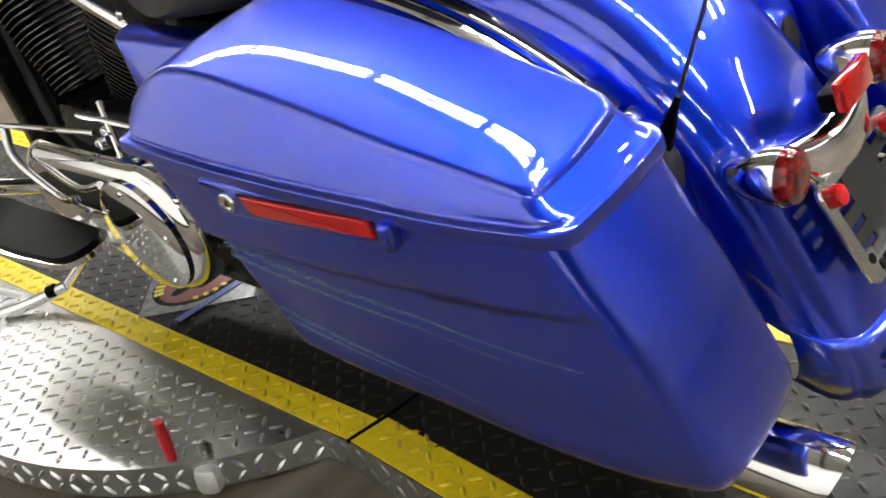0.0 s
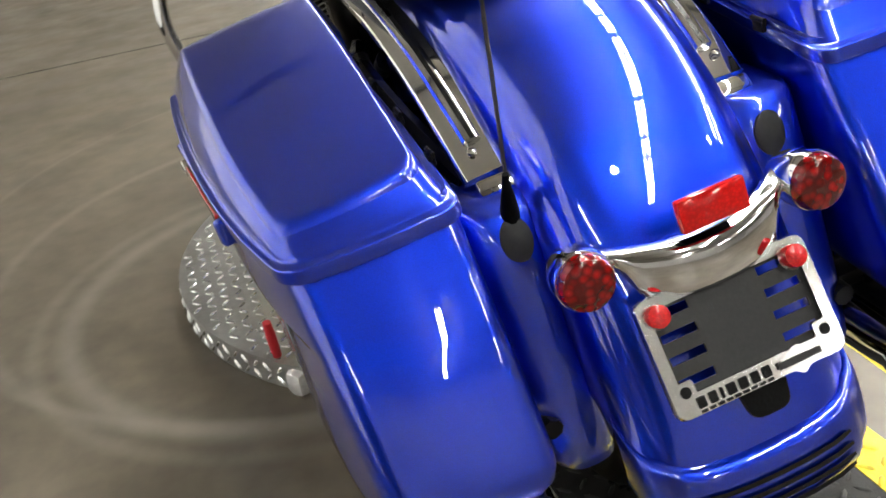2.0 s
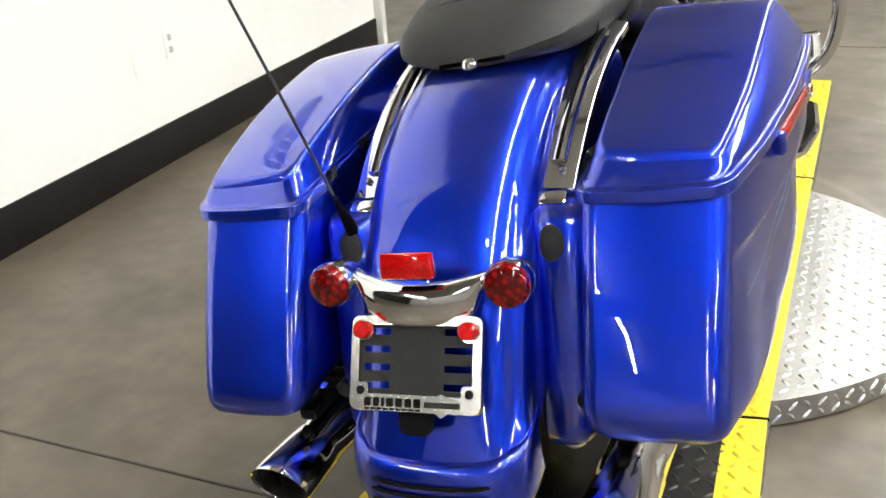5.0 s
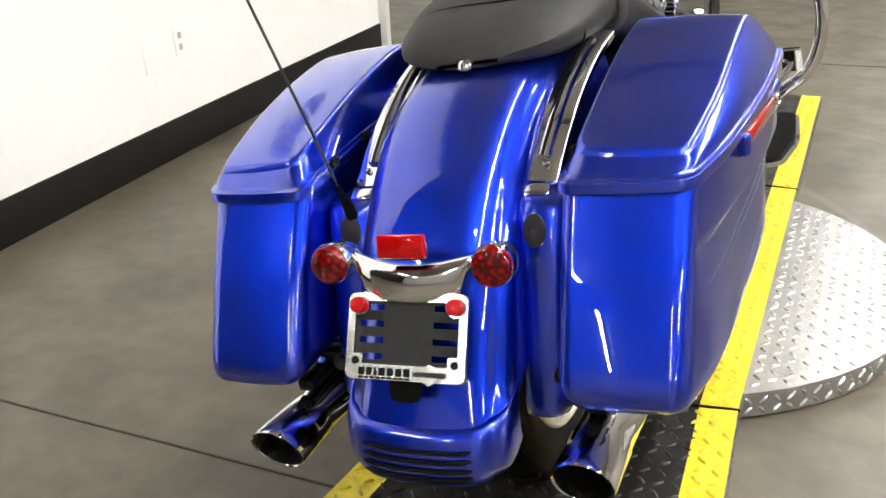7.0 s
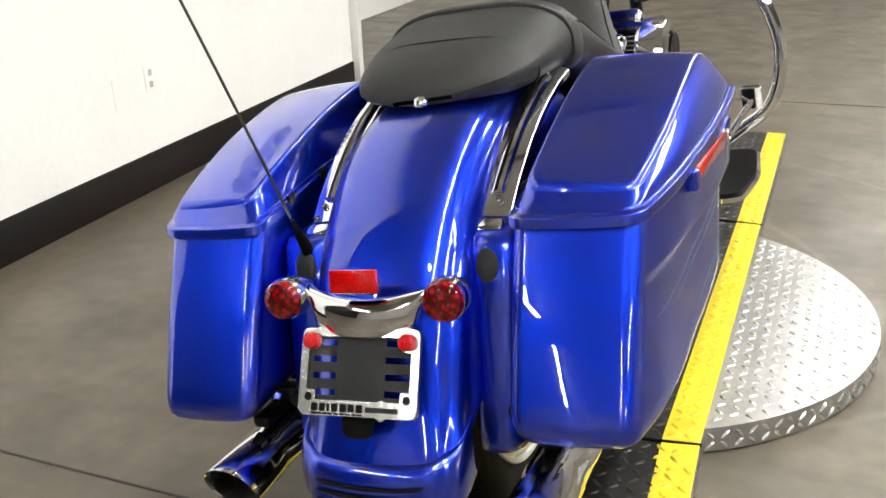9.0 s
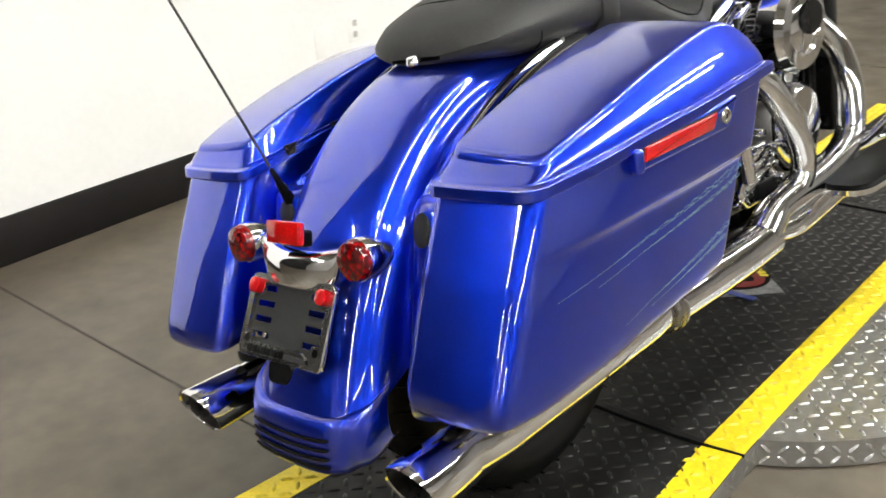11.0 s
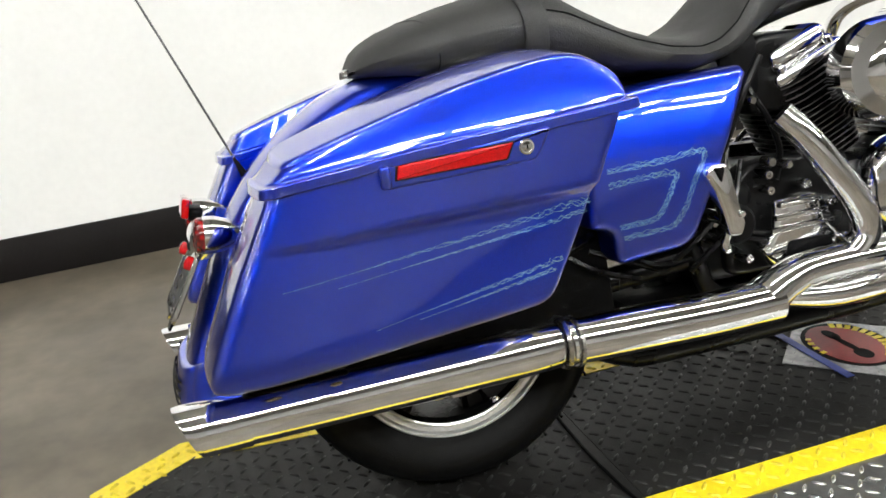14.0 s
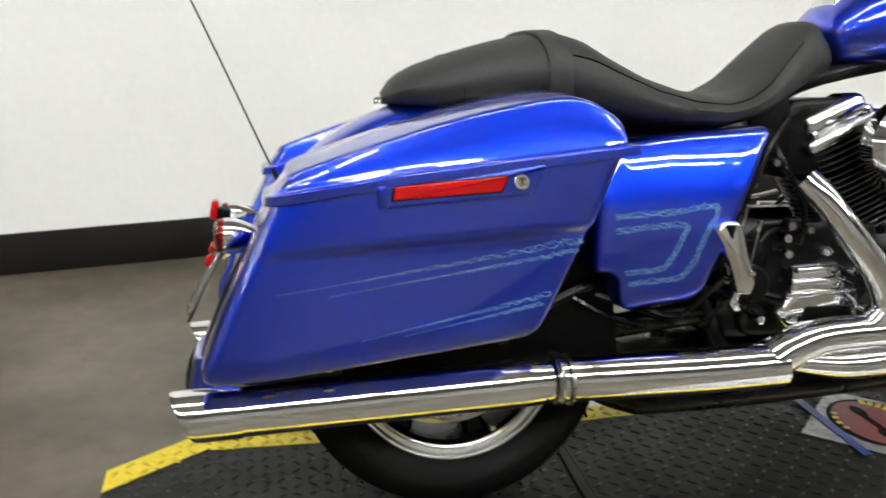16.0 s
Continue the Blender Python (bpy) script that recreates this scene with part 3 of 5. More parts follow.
def xo_top(y):
    """The upper edge of the lid: its wall leans in evenly all along."""
    return interp(XO_RIM, y) - 0.0069 - 0.42 * max(0.0, interp(TOP, y) - interp(RIM, y) - 0.0165)


def lace(rail, amp, seed, surface, s, width=0.0006, strands=4):
    """A lacy ghost line: thin strands wandering about a rail of (y, z, strength), laid on a surface."""
    bm = bmesh.new()
    for j in range(strands):
        rows = []
        for i, (y, z, k) in enumerate(rail):
            a, b = rail[max(i - 1, 0)], rail[min(i + 1, len(rail) - 1)]
            t = Vector((0, b[0] - a[0], b[1] - a[1])).normalized()
            n = Vector((0, -t.z, t.y))
            drift = noise.noise(Vector((i * 0.07, seed + j * 2.0, s)))
            wave = 0.62 * math.sin(i * 0.42 + j * 2.09 + 2.5 * drift) * (0.75 + 0.5 * noise.noise(Vector((i * 0.15, seed, j * 5.0)))) + 0.5 * noise.noise(Vector((i * 0.31 + j * 5.0, seed + 9.0, s)))
            along = 0.5 * noise.noise(Vector((i * 0.4, seed + 3.0 + j * 4, s)))
            c = Vector((0, y, z)) + n * (amp * k * wave) + t * (amp * k * along)
            w = (width * (0.35 + 1.3 * abs(noise.noise(Vector((i * 0.33, j * 3.3, seed))))) + 0.00012) * (0.45 + 0.55 * k)
            if j and noise.noise(Vector((i * 0.12, j * 7.7, seed + 30))) > 0.22:
                w *= 0.15
            p, q = c + n * w, c - n * w
            rows.append([Vector((s * surface(v.y, v.z), v.y, v.z)) for v in (p, q)])
        loft(rows, bm, closed=False)
    return bm


def saddlebag(bike, s):
    xi = 0.190
    rings = []
    # tub, from the rim down
    levels = [(0.640, 0), (0.625, 0), (0.60, 0), (0.575, 0), (0.556, 0), (0.549, 0), (0.546, 0), (0.543, 0), (0.539, 0), (0.535, 0), (0.530, 0), (0.522, 0), (0.50, 0), (0.47, 0), (0.44, 0), (0.41, 0), (0.393, 0.0), (0.379, 0.002), (0.369, 0.006), (0.361, 0.013), (0.357, 0.021), (0.356, 0.03)]
    for z, inset in levels:
        yr = -0.207 - (0.62 - z) * 0.475
        low = max(0, min(1, (0.45 - z) / 0.09))
        yf = 0.292 - (0.65 - z - 0.038 * low) * 0.55

        def xo(y, z=z, inset=inset):
            base = interp(XO_RIM, y + (0.62 - z) * 0.43) - 0.006
            crease = 0.016 * max(0.0, min(1.0, (y + 0.24) / 0.2))
            k = max(0.0, min(1.0, (0.550 - z) / 0.018))
            k = k * k * (3 - 2 * k)
            return base - crease * k - inset * 0.7
        rings.append(bag_ring(s, (lambda y, z=z: z + (interp(RIM, y) - 0.622) * max(0, (z - 0.5) / 0.14) + 0.085 * (y + 0.3) * max(0, min(1, (0.45 - z) / 0.09)) ), yr + inset, yf - inset * 0.45, xi + inset, xo, 0.020, 0.012))
    # the tub's bottom is drawn up towards the front
    body = part("saddlebag", loft(rings), PAINT, bike, "glossy blue hard saddlebag", sharp=60, crisp=True)
    # lid
    rings = []
    for dz, inset in ((0.0, 0.006), (-0.001, 0.0012), (-0.0004, 0.0002), (0.0006, 0.0), (0.0115, 0.0), (0.0126, 0.0005), (0.0132, 0.0018), (0.0135, 0.005), (0.0139, 0.0072), (0.0150, 0.0088), (0.0165, 0.0094)):
        rings.append(bag_ring(s, (lambda y, dz=dz: interp(RIM, y) + dz), -0.217 + inset + dz * 0.2, 0.306 - inset - max(dz, 0) * 0.3, xi - 0.004 + inset, (lambda y, i=inset: interp(XO_RIM, y) + 0.0025 - i), 0.023, 0.012))
    # the lid's walls, then the rounded edge of its upper panel
    steps = [(q, 0.0) for q in (0.08, 0.3, 0.6, 0.88)] + [(0.9 + 0.1 * k / 6, k / 6 * math.pi / 2) for k in range(7)]
    for q, a in steps:
        edge = 0.0085

        def zz(y, q=q, a=a):
            lo = interp(RIM, y) + 0.0165
            hi = max(interp(TOP, y), lo + 0.004)
            r = min(edge, 0.6 * (hi - lo))
            return lo + (hi - r - lo) * min(1.0, q / 0.9) + r * math.sin(a)
        soft = edge * 0.8 * (1 - math.cos(a))
        bulge = 0.0036 * math.sin(math.pi * min(q, 1.0))
        rings.append(bag_ring(s, zz, -0.2027 + 0.0212 * q + soft - bulge * 0.2, 0.2892 - 0.0017 * q - soft + bulge * 0.2, xi + 0.0054 + 0.0106 * q + soft,
                              (lambda y, q=q, so=soft, bu=bulge: (interp(XO_RIM, y) - 0.0069) * (1 - q) + xo_top(y) * q - so + bu), 0.019 - 0.006 * q, 0.012))
    bm = loft(rings, cap=(True, False))
    # the lid's upper panel, strip by strip across
    bm.verts.ensure_lookup_table()
    last = rings[-1]
    n = 40
    outer, inner = last[:n], last[n + 3:n + 3 + n][::-1]
    grid_rows = []
    for i in range(n):
        grid_rows.append([outer[i].lerp(inner[i], t) + Vector((0, 0, 0.0038 * math.sin(math.pi * t) * math.sin(math.pi * i / (n - 1)))) for t in (0, 0.12, 0.3, 0.5, 0.7, 0.88, 1.0)])
    loft(grid_rows, bm, closed=False)
    rear_pts, front_pts = last[n + 3 + n:], last[n:n + 3]
    v = [bm.verts.new(p) for p in [inner[0], *rear_pts, outer[0]]]
    g = [bm.verts.new(p) for p in reversed(grid_rows[0])]
    try:
        bm.faces.new(v + g[::-1][1:-1])
    except ValueError:
        pass
    v = [bm.verts.new(p) for p in [outer[-1], *front_pts, inner[-1]]]
    g = [bm.verts.new(p) for p in grid_rows[-1]]
    try:
        bm.faces.new(v + g[::-1][1:-1])
    except ValueError:
        pass
    for v in bm.verts:  # the upper panel falls a little outwards
        lo = interp(RIM, v.co.y) + 0.0165
        v.co.z += 0.066 * (0.29 - abs(v.co.x)) * max(0.0, min(1.0, (v.co.z - lo) / max(interp(TOP, v.co.y) - lo, 0.01)))
    part("lid", bm, PAINT, body, "glossy blue lid", sharp=70, crisp=True)
    # latch housing with reflector and lock
    x0, x1 = 0.376, 0.4095
    shear = Matrix.Identity(4)
    shear[0][1], shear[0][3] = s * 0.11, s * -0.0095
    ol = round_poly([(-0.066, 0.5935), (-0.064, 0.626), (0.165, 0.642), (0.140, 0.602)], 0.007)
    latch = part("latch", slab(ol, s * x0, s * x1, 0.005), PAINT, body, "blue latch housing", crisp=True)
    part("recess", slab(round_poly([(-0.050, 0.6035), (-0.046, 0.6255), (0.113, 0.632), (0.101, 0.6075)], 0.003), s * (x1 - 0.004), s * (x1 + 0.001), 0.0015), BLACK_PLASTIC, latch)
    part("reflector", slab(round_poly([(-0.047, 0.6055), (-0.043, 0.6235), (0.109, 0.630), (0.098, 0.610)], 0.002), s * x1, s * (x1 + 0.0042), 0.002), RED_REFLECTOR, latch, "red side reflector")
    part("latch_handle", rbox((s * 0.4030, -0.0585, 0.6105), (0.032, 0.014, 0.030), 0.005, Matrix.Rotation(s * radians(-16), 3, "Z"), seg=3), PAINT, latch, "raised blue finger pull")
    lk = part("lock", lathe((s * (x1 - 0.004), 0.126, 0.6215), (s, 0, 0), [(0, 0.0105), (0.008, 0.0105), (0.0095, 0.009), (0.0095, 0.007), (0.008, 0.0065), (0.009, 0.003)], 20), CHROME, latch, "chrome key lock")
    part("keyway", rbox((s * (x1 + 0.0055), 0.126, 0.6215), (0.001, 0.0016, 0.006), 0), BLACK_METAL, lk)
    for ob in (latch, *latch.children, *lk.children):
        ob.data.transform(shear)
    # ghost lines painted along the tub
    def on_tub(y, z):
        base = interp(XO_RIM, y + (0.62 - z) * 0.43) - 0.006
        k = max(0.0, min(1.0, (0.550 - z) / 0.018))
        k = k * k * (3 - 2 * k)
        return base - 0.016 * max(0.0, min(1.0, (y + 0.24) / 0.2)) * k + 0.0006
    for i, (y0, z0, y1, z1, amp) in enumerate(((0.222, 0.532, -0.21, 0.483, 0.0105), (0.215, 0.517, -0.14, 0.477, 0.0065), (0.172, 0.458, -0.10, 0.412, 0.007), (0.160, 0.445, -0.04, 0.414, 0.0055))):
        rail = [(y0 + (y1 - y0) * k / 170, z0 + (z1 - z0) * k / 170, max(0.04, 1 - 1.25 * k / 170)) for k in range(171)]
        part("ghost_line", lace(rail, amp, 3.1 + i * 7.0, on_tub, s, 0.00045, 5), LACE, body, "pale blue lace ghost line")
    # hinge hardware inside and mounting bolts under the tub
    for y in (-0.12, -0.02, 0.08, 0.16):
        hin = rbox((s * 0.185, y, interp(RIM, y) + 0.012), (0.007, 0.018, 0.013), 0.002)
        lathe((s * 0.184, y - 0.011, interp(RIM, y) + 0.019), (0, 1, 0), [(0, 0.003), (0.022, 0.003)], 8, hin)
        part("hinge", hin, BLACK_METAL, body, "small black hinge")
    for y in (-0.225, -0.14):
        part("mount_stud", lathe((s * 0.262, y, 0.338), (0, 0, 1), [(0, 0.004), (0.003, 0.009), (0.012, 0.009), (0.015, 0.006), (0.04, 0.006)], 12), DULL_CHROME, bike, "small bright mounting nut")
    return body


FENDER = [(0.34, 0.700), (0.22, 0.728), (0.11, 0.738), (0.0, 0.724), (-0.09, 0.686), (-0.165, 0.630), (-0.225, 0.560), (-0.270, 0.485), (-0.306, 0.410), (-0.335, 0.348), (-0.350, 0.312)]


def fender(bike):
    line = smooth_curve([(0, y, z) for y, z in FENDER], 6)
    cross = [(0, 0), (0.030, 0.0006), (0.058, 0.003), (0.076, 0.007), (0.088, 0.0125), (0.0955, 0.0185), (0.0985, 0.0235), (0.103, 0.0265), (0.110, 0.032), (0.1165, 0.042), (0.120, 0.058), (0.1215, 0.085), (0.122, 0.130), (0.1205, 0.165)]
    full = [(-x, d) for x, d in cross[:0:-1]] + cross
    rings, inner = [], []
    for i, p in enumerate(line):
        t = (line[min(i + 1, len(line) - 1)] - line[max(i - 1, 0)]).normalized()
        nrm = Vector((0, -t.z, t.y))
        if nrm.dot(p - Vector(AXLE)) < 0:
            nrm = -nrm
        f = max(0.0, min(1.0, 1 - (len(line) - 1 - i) / 16))
        inward = (-nrm).lerp(Vector((0, 0.90, 0.42)), f * f * (3 - 2 * f)).normalized()
        rings.append([p + Vector((x, 0, 0)) + inward * d for x, d in full])
        inner.append([p + Vector((x * 0.975, 0, 0)) + inward * (d + 0.004) for x, d in full])
    bm = loft(rings, closed=False)
    loft(inner, bm, closed=False)
    for k in (0, -1):
        loft([rings[k], inner[k]], bm, closed=False)
    for k in (0, len(full) - 1):
        loft([[r[k] for r in rings], [r[k] for r in inner]], bm, closed=False)
    fen = part("rear_fender", bm, PAINT, bike, "glossy blue rear fender", sharp=55)
    # flared tip with louvres
    line_t = [(-0.3440, 0.3265), (-0.3495, 0.3260), (-0.3540, 0.3235), (-0.3575, 0.3170), (-0.3625, 0.3040), (-0.3670, 0.2880), (-0.3690, 0.2730), (-0.3680, 0.2600), (-0.3640, 0.2520), (-0.3570, 0.2480), (-0.3490, 0.2500)]
    grow = (0.985, 1.0, 1.010, 1.018, 1.022, 1.026, 1.028, 1.026, 1.020, 1.005, 0.985)
    tip_cross = [(x, d) for x, d in full if d < 0.10]

    def tip_point(x, d, i):
        y, z = line_t[i]
        return Vector((x * grow[i], y + d * 0.92, z + d * 0.44))
    tip = part("fender_tip", loft([[tip_point(x, d, i) for x, d in tip_cross] for i in range(len(line_t))], closed=False), PAINT, fen, "flared blue fender tip", sharp=50)
    ys, zs = [q[0] for q in line_t[2:9]][::-1], [q[1] for q in line_t[2:9]][::-1]
    for k in range(4):
        z = 0.2650 + k * 0.0125
        rows = []
        for j in range(17):
            x = -0.080 + 0.16 * j / 16
            d = interp(cross, abs(x) / 1.028)
            y = float(np.interp(z, zs, ys)) + d * 0.92
            zz = z + d * 0.44
            h = 0.0032 * min(1, (1 - abs(x) / 0.083) * 10)
            rows.append([Vector((x, y - 0.0022, zz - h)), Vector((x, y - 0.0048, zz)), Vector((x, y - 0.0022, zz + h))])
        part("louvre", loft(rows, closed=False), BLACK_PLASTIC, tip)
    # filler panels between fender and bags, with their plugs
    for s in (-1, 1):
        rings = []
        for z, y, x0, x1 in ((0.578, -0.148, 0.112, 0.182), (0.576, -0.167, 0.110, 0.185), (0.566, -0.176, 0.110, 0.187), (0.52, -0.189, 0.110, 0.187), (0.45, -0.209, 0.110, 0.185), (0.38, -0.229, 0.110, 0.183), (0.31, -0.246, 0.108, 0.178), (0.296, -0.244, 0.108, 0.172), (0.292, -0.20, 0.108, 0.165)):
            ring = []
            for k in range(9):
                t = k / 8
                x = x0 + (x1 - x0) * t
                ring.append(Vector((s * x, y + 0.016 * (2 * t - 1) ** 4 - 0.004 * math.sin(t * math.pi), z)))
            ring += [Vector((s * x1, y + 0.06, z)), Vector((s * x0, y + 0.06, z))]
            rings.append(ring)
        fil = part("filler_panel", loft(rings), PAINT, bike, "blue filler panel", sharp=50)
        nrm = Vector((0, -1, 0.25)).normalized()
        c = Vector((s * 0.141, -0.1855, 0.543))
        part("plug", lathe(c - nrm * 0.002, nrm, [(0, 0.019), (0.003, 0.019), (0.0045, 0.0165)], 24, squash=(0.86, 1.25)), GREY_PLATE, fil, "dark grey oval plug")
    return fen


def lamps(bike):
    # signals, light bar and bracket
    rings = []
    for x in np.linspace(-0.108, 0.108, 31):
        f = abs(x) / 0.108
        mid = max(0.0, min(1.0, (0.80 - f) / 0.20))
        blend = mid * mid * (3 - 2 * mid)
        zt = 0.5490 - 0.012 * (1 - f * f) ** 1.5 - 0.002 * f
        zb = 0.531 - 0.042 * blend
        yf = -0.264 - 0.036 * (1 - f * f)
        ring = []
        for k in range(20):
            a = math.tau * k / 20
            ring.append(Vector((x, yf + 0.012 - 0.014 * (1 if math.cos(a) > 0 else -1) * abs(math.cos(a)) ** 0.5 - 0.010 * blend * (0.5 - 0.5 * math.sin(a)), (zt + zb) / 2 + (zt - zb) / 2 * (1 if math.sin(a) > 0 else -1) * abs(math.sin(a)) ** 0.7)))
        rings.append(ring)
    bar = loft(rings)
    b = part("light_bar", bar, CHROME, bike, "chrome turn signal bar")
    for s in (-1, 1):
        c = Vector((s * 0.118, -0.281, 0.5355))
        d = Vector((s * 0.05, -1, 0.12)).normalized()
        h = part("signal_housing", lathe(c + d * 0.004, -d, [(0, 0.0280), (0.004, 0.0290), (0.018, 0.0286), (0.034, 0.0245), (0.05, 0.018), (0.060, 0.010), (0.064, 0.003)], 28), CHROME, bike, "chrome bullet turn signal housing")
        part("lens", lathe(c + d * 0.004, d, [(-0.002, 0.0272), (0.006, 0.0272), (0.011, 0.0245), (0.014, 0.017), (0.015, 0.008)], 28), RED_LENS, h, "red turn signal lens")
    # small tail reflector block
    m = Matrix.Rotation(radians(-14), 3, "X")
    base = part("tail_lamp", rbox((0.004, -0.286, 0.556), (0.050, 0.022, 0.022), 0.004, m), BLACK_PLASTIC, bike, "tail lamp block")
    part("lens", rbox((0.004, -0.300, 0.568), (0.067, 0.012, 0.031), 0.003, m), TAIL_RED, base, "red rectangular lens")


def plate(bike):
    c = Vector((0.0, -0.319, 0.452))
    m = Matrix.Rotation(radians(-30), 3, "X")  # lower edge set back

    def pt(u, v, w=0.0):
        return c + m @ Vector((u, -w, v))

    def sheet(pts, w0, w1, bm=None):
        return loft([[pt(u, v, w0) for u, v in pts], [pt(u, v, w1) for u, v in pts]], bm)

    def bar(u0, v0, u1, v1, bm):
        return sheet([(u0, v0), (u1, v0), (u1, v1), (u0, v1)], 0.0, 0.002, bm)
    br = part("plate_bracket", bar(-0.036, -0.050, 0.036, 0.050, None), GREY_PLATE, bike, "dark grey slotted licence plate bracket", sharp=30)
    for s in (-1, 1):
        part("edge_strip", bar(s * 0.0715, -0.050, s * 0.080, 0.050, None), GREY_PLATE, br, sharp=30)
        edges = [0.050] + [e for k in range(4) for e in (0.0345 - k * 0.0215 + 0.004, 0.0345 - k * 0.0215 - 0.004)] + [-0.050]
        for top_v, low_v in zip(edges[0::2], edges[1::2]):
            part("slat", bar(s * 0.036, low_v, s * 0.0715, top_v, None), GREY_PLATE, br, sharp=30)
    # solid black disc in place of a hole's dark inside
    part("hole", lathe(pt(0.0, -0.045, 0.002), m @ Vector((0, -1, 0)), [(0, 0.004), (0.001, 0.004)], 12), BLACK_METAL, br)
    # chrome frame
    out = round_poly([(-0.088, -0.061), (0.088, -0.061), (0.088, 0.054), (-0.088, 0.054)], 0.012, 6)
    win = round_poly([(-0.0755, -0.040), (0.0755, -0.040), (0.0755, 0.042), (-0.0755, 0.042)], 0.004, 6)
    mid_o = [(u * 0.985, v * 0.98) for u, v in out]
    bm = loft([[pt(u, v, 0.002) for u, v in out], [pt(u, v, 0.006) for u, v in out], [pt(u, v, 0.0085) for u, v in mid_o], [pt(u, v, 0.0085) for u, v in win], [pt(u, v, 0.002) for u, v in win], [pt(u, v, 0.002) for u, v in out]], cap=(False, False))
    fr = part("plate_frame", bm, PLATE_CHROME, bike, "chrome licence plate frame with raised lettering bars", sharp=30)
    # raised lettering as bars
    u = -0.066
    for k, wd in enumerate((0.0088, 0.0082, 0.0035, 0.0092, 0.0092, 0.0085, 0.0088)):
        part("lettering_bar", rbox(pt(u + wd / 2, -0.0495, 0.009), (wd, 0.0025, 0.0105), 0.0008, m, seg=1), BLACK_METAL, fr)
        u += wd + 0.0032
    for k in range(9):
        part("lettering_bar", rbox(pt(-0.062 + k * 0.0085, -0.0575, 0.0088), (0.006, 0.0018, 0.0026), 0, m), BLACK_METAL, fr)
    part("emblem", sheet(round_poly([(0.020, -0.053), (0.038, -0.065), (0.056, -0.053), (0.056, -0.045), (0.038, -0.037), (0.020, -0.045)], 0.003), 0.0085, 0.011), PLATE_CHROME, fr, "raised shield emblem", sharp=30)
    part("emblem_band", sheet([(0.016, -0.0535), (0.060, -0.0535), (0.060, -0.047), (0.016, -0.047)], 0.011, 0.0122), GREY_PLATE, fr, sharp=30)
    nrm = m @ Vector((0, -1, 0))
    for s in (-1, 1):
        part("bolt_reflector", lathe(pt(s * 0.070, 0.036, 0.006), nrm, [(0, 0.011), (0.008, 0.0115), (0.012, 0.0105), (0.014, 0.006)], 20), RED_REFLECTOR, fr, "red reflector bolt cap")
        part("bolt_washer", lathe(pt(s * 0.070, 0.036, 0.003), nrm, [(0, 0.014), (0.005, 0.013)], 20), CHROME, fr)
        tab = part("corner_tab", sheet(round_poly([(s * 0.062, -0.045), (s * 0.084, -0.045), (s * 0.084, -0.027), (s * 0.062, -0.027)], 0.004), 0.003, 0.0083), PLATE_CHROME, fr, sharp=30)
        # another black disc painted in for the dark of the tab's hole
        part("tab_hole", lathe(pt(s * 0.072, -0.0365, 0.0083), nrm, [(0, 0.0055), (0.0008, 0.0055)], 14), BLACK_METAL, tab)
    part("plate_mount", sheet(round_poly([(-0.02, -0.088), (0.02, -0.088), (0.026, -0.05), (-0.026, -0.05)], 0.012), -0.004, 0.0), BLACK_PLASTIC, bike, "black bracket tongue", sharp=30)


def antenna(bike):
    root = Vector((-0.138, -0.168, 0.545))
    way = Vector((-0.002, -0.373, 0.928))
    base = part("antenna_base", lathe(root - way * 0.045, way, [(0, 0.0105), (0.07, 0.0095), (0.09, 0.0075), (0.105, 0.005), (0.125, 0.003)], 14), BLACK_PLASTIC, bike, "black rubber antenna base")
    p = root + way * 0.085
    part("antenna_mast", tube([p, p + way * 0.35 + Vector((0, 0.004, 0)), p + way * 0.72 + Vector((0, -0.004, 0))], [0.0022, 0.0018, 0.0014], 8), MAST, base, "thin black whip antenna")


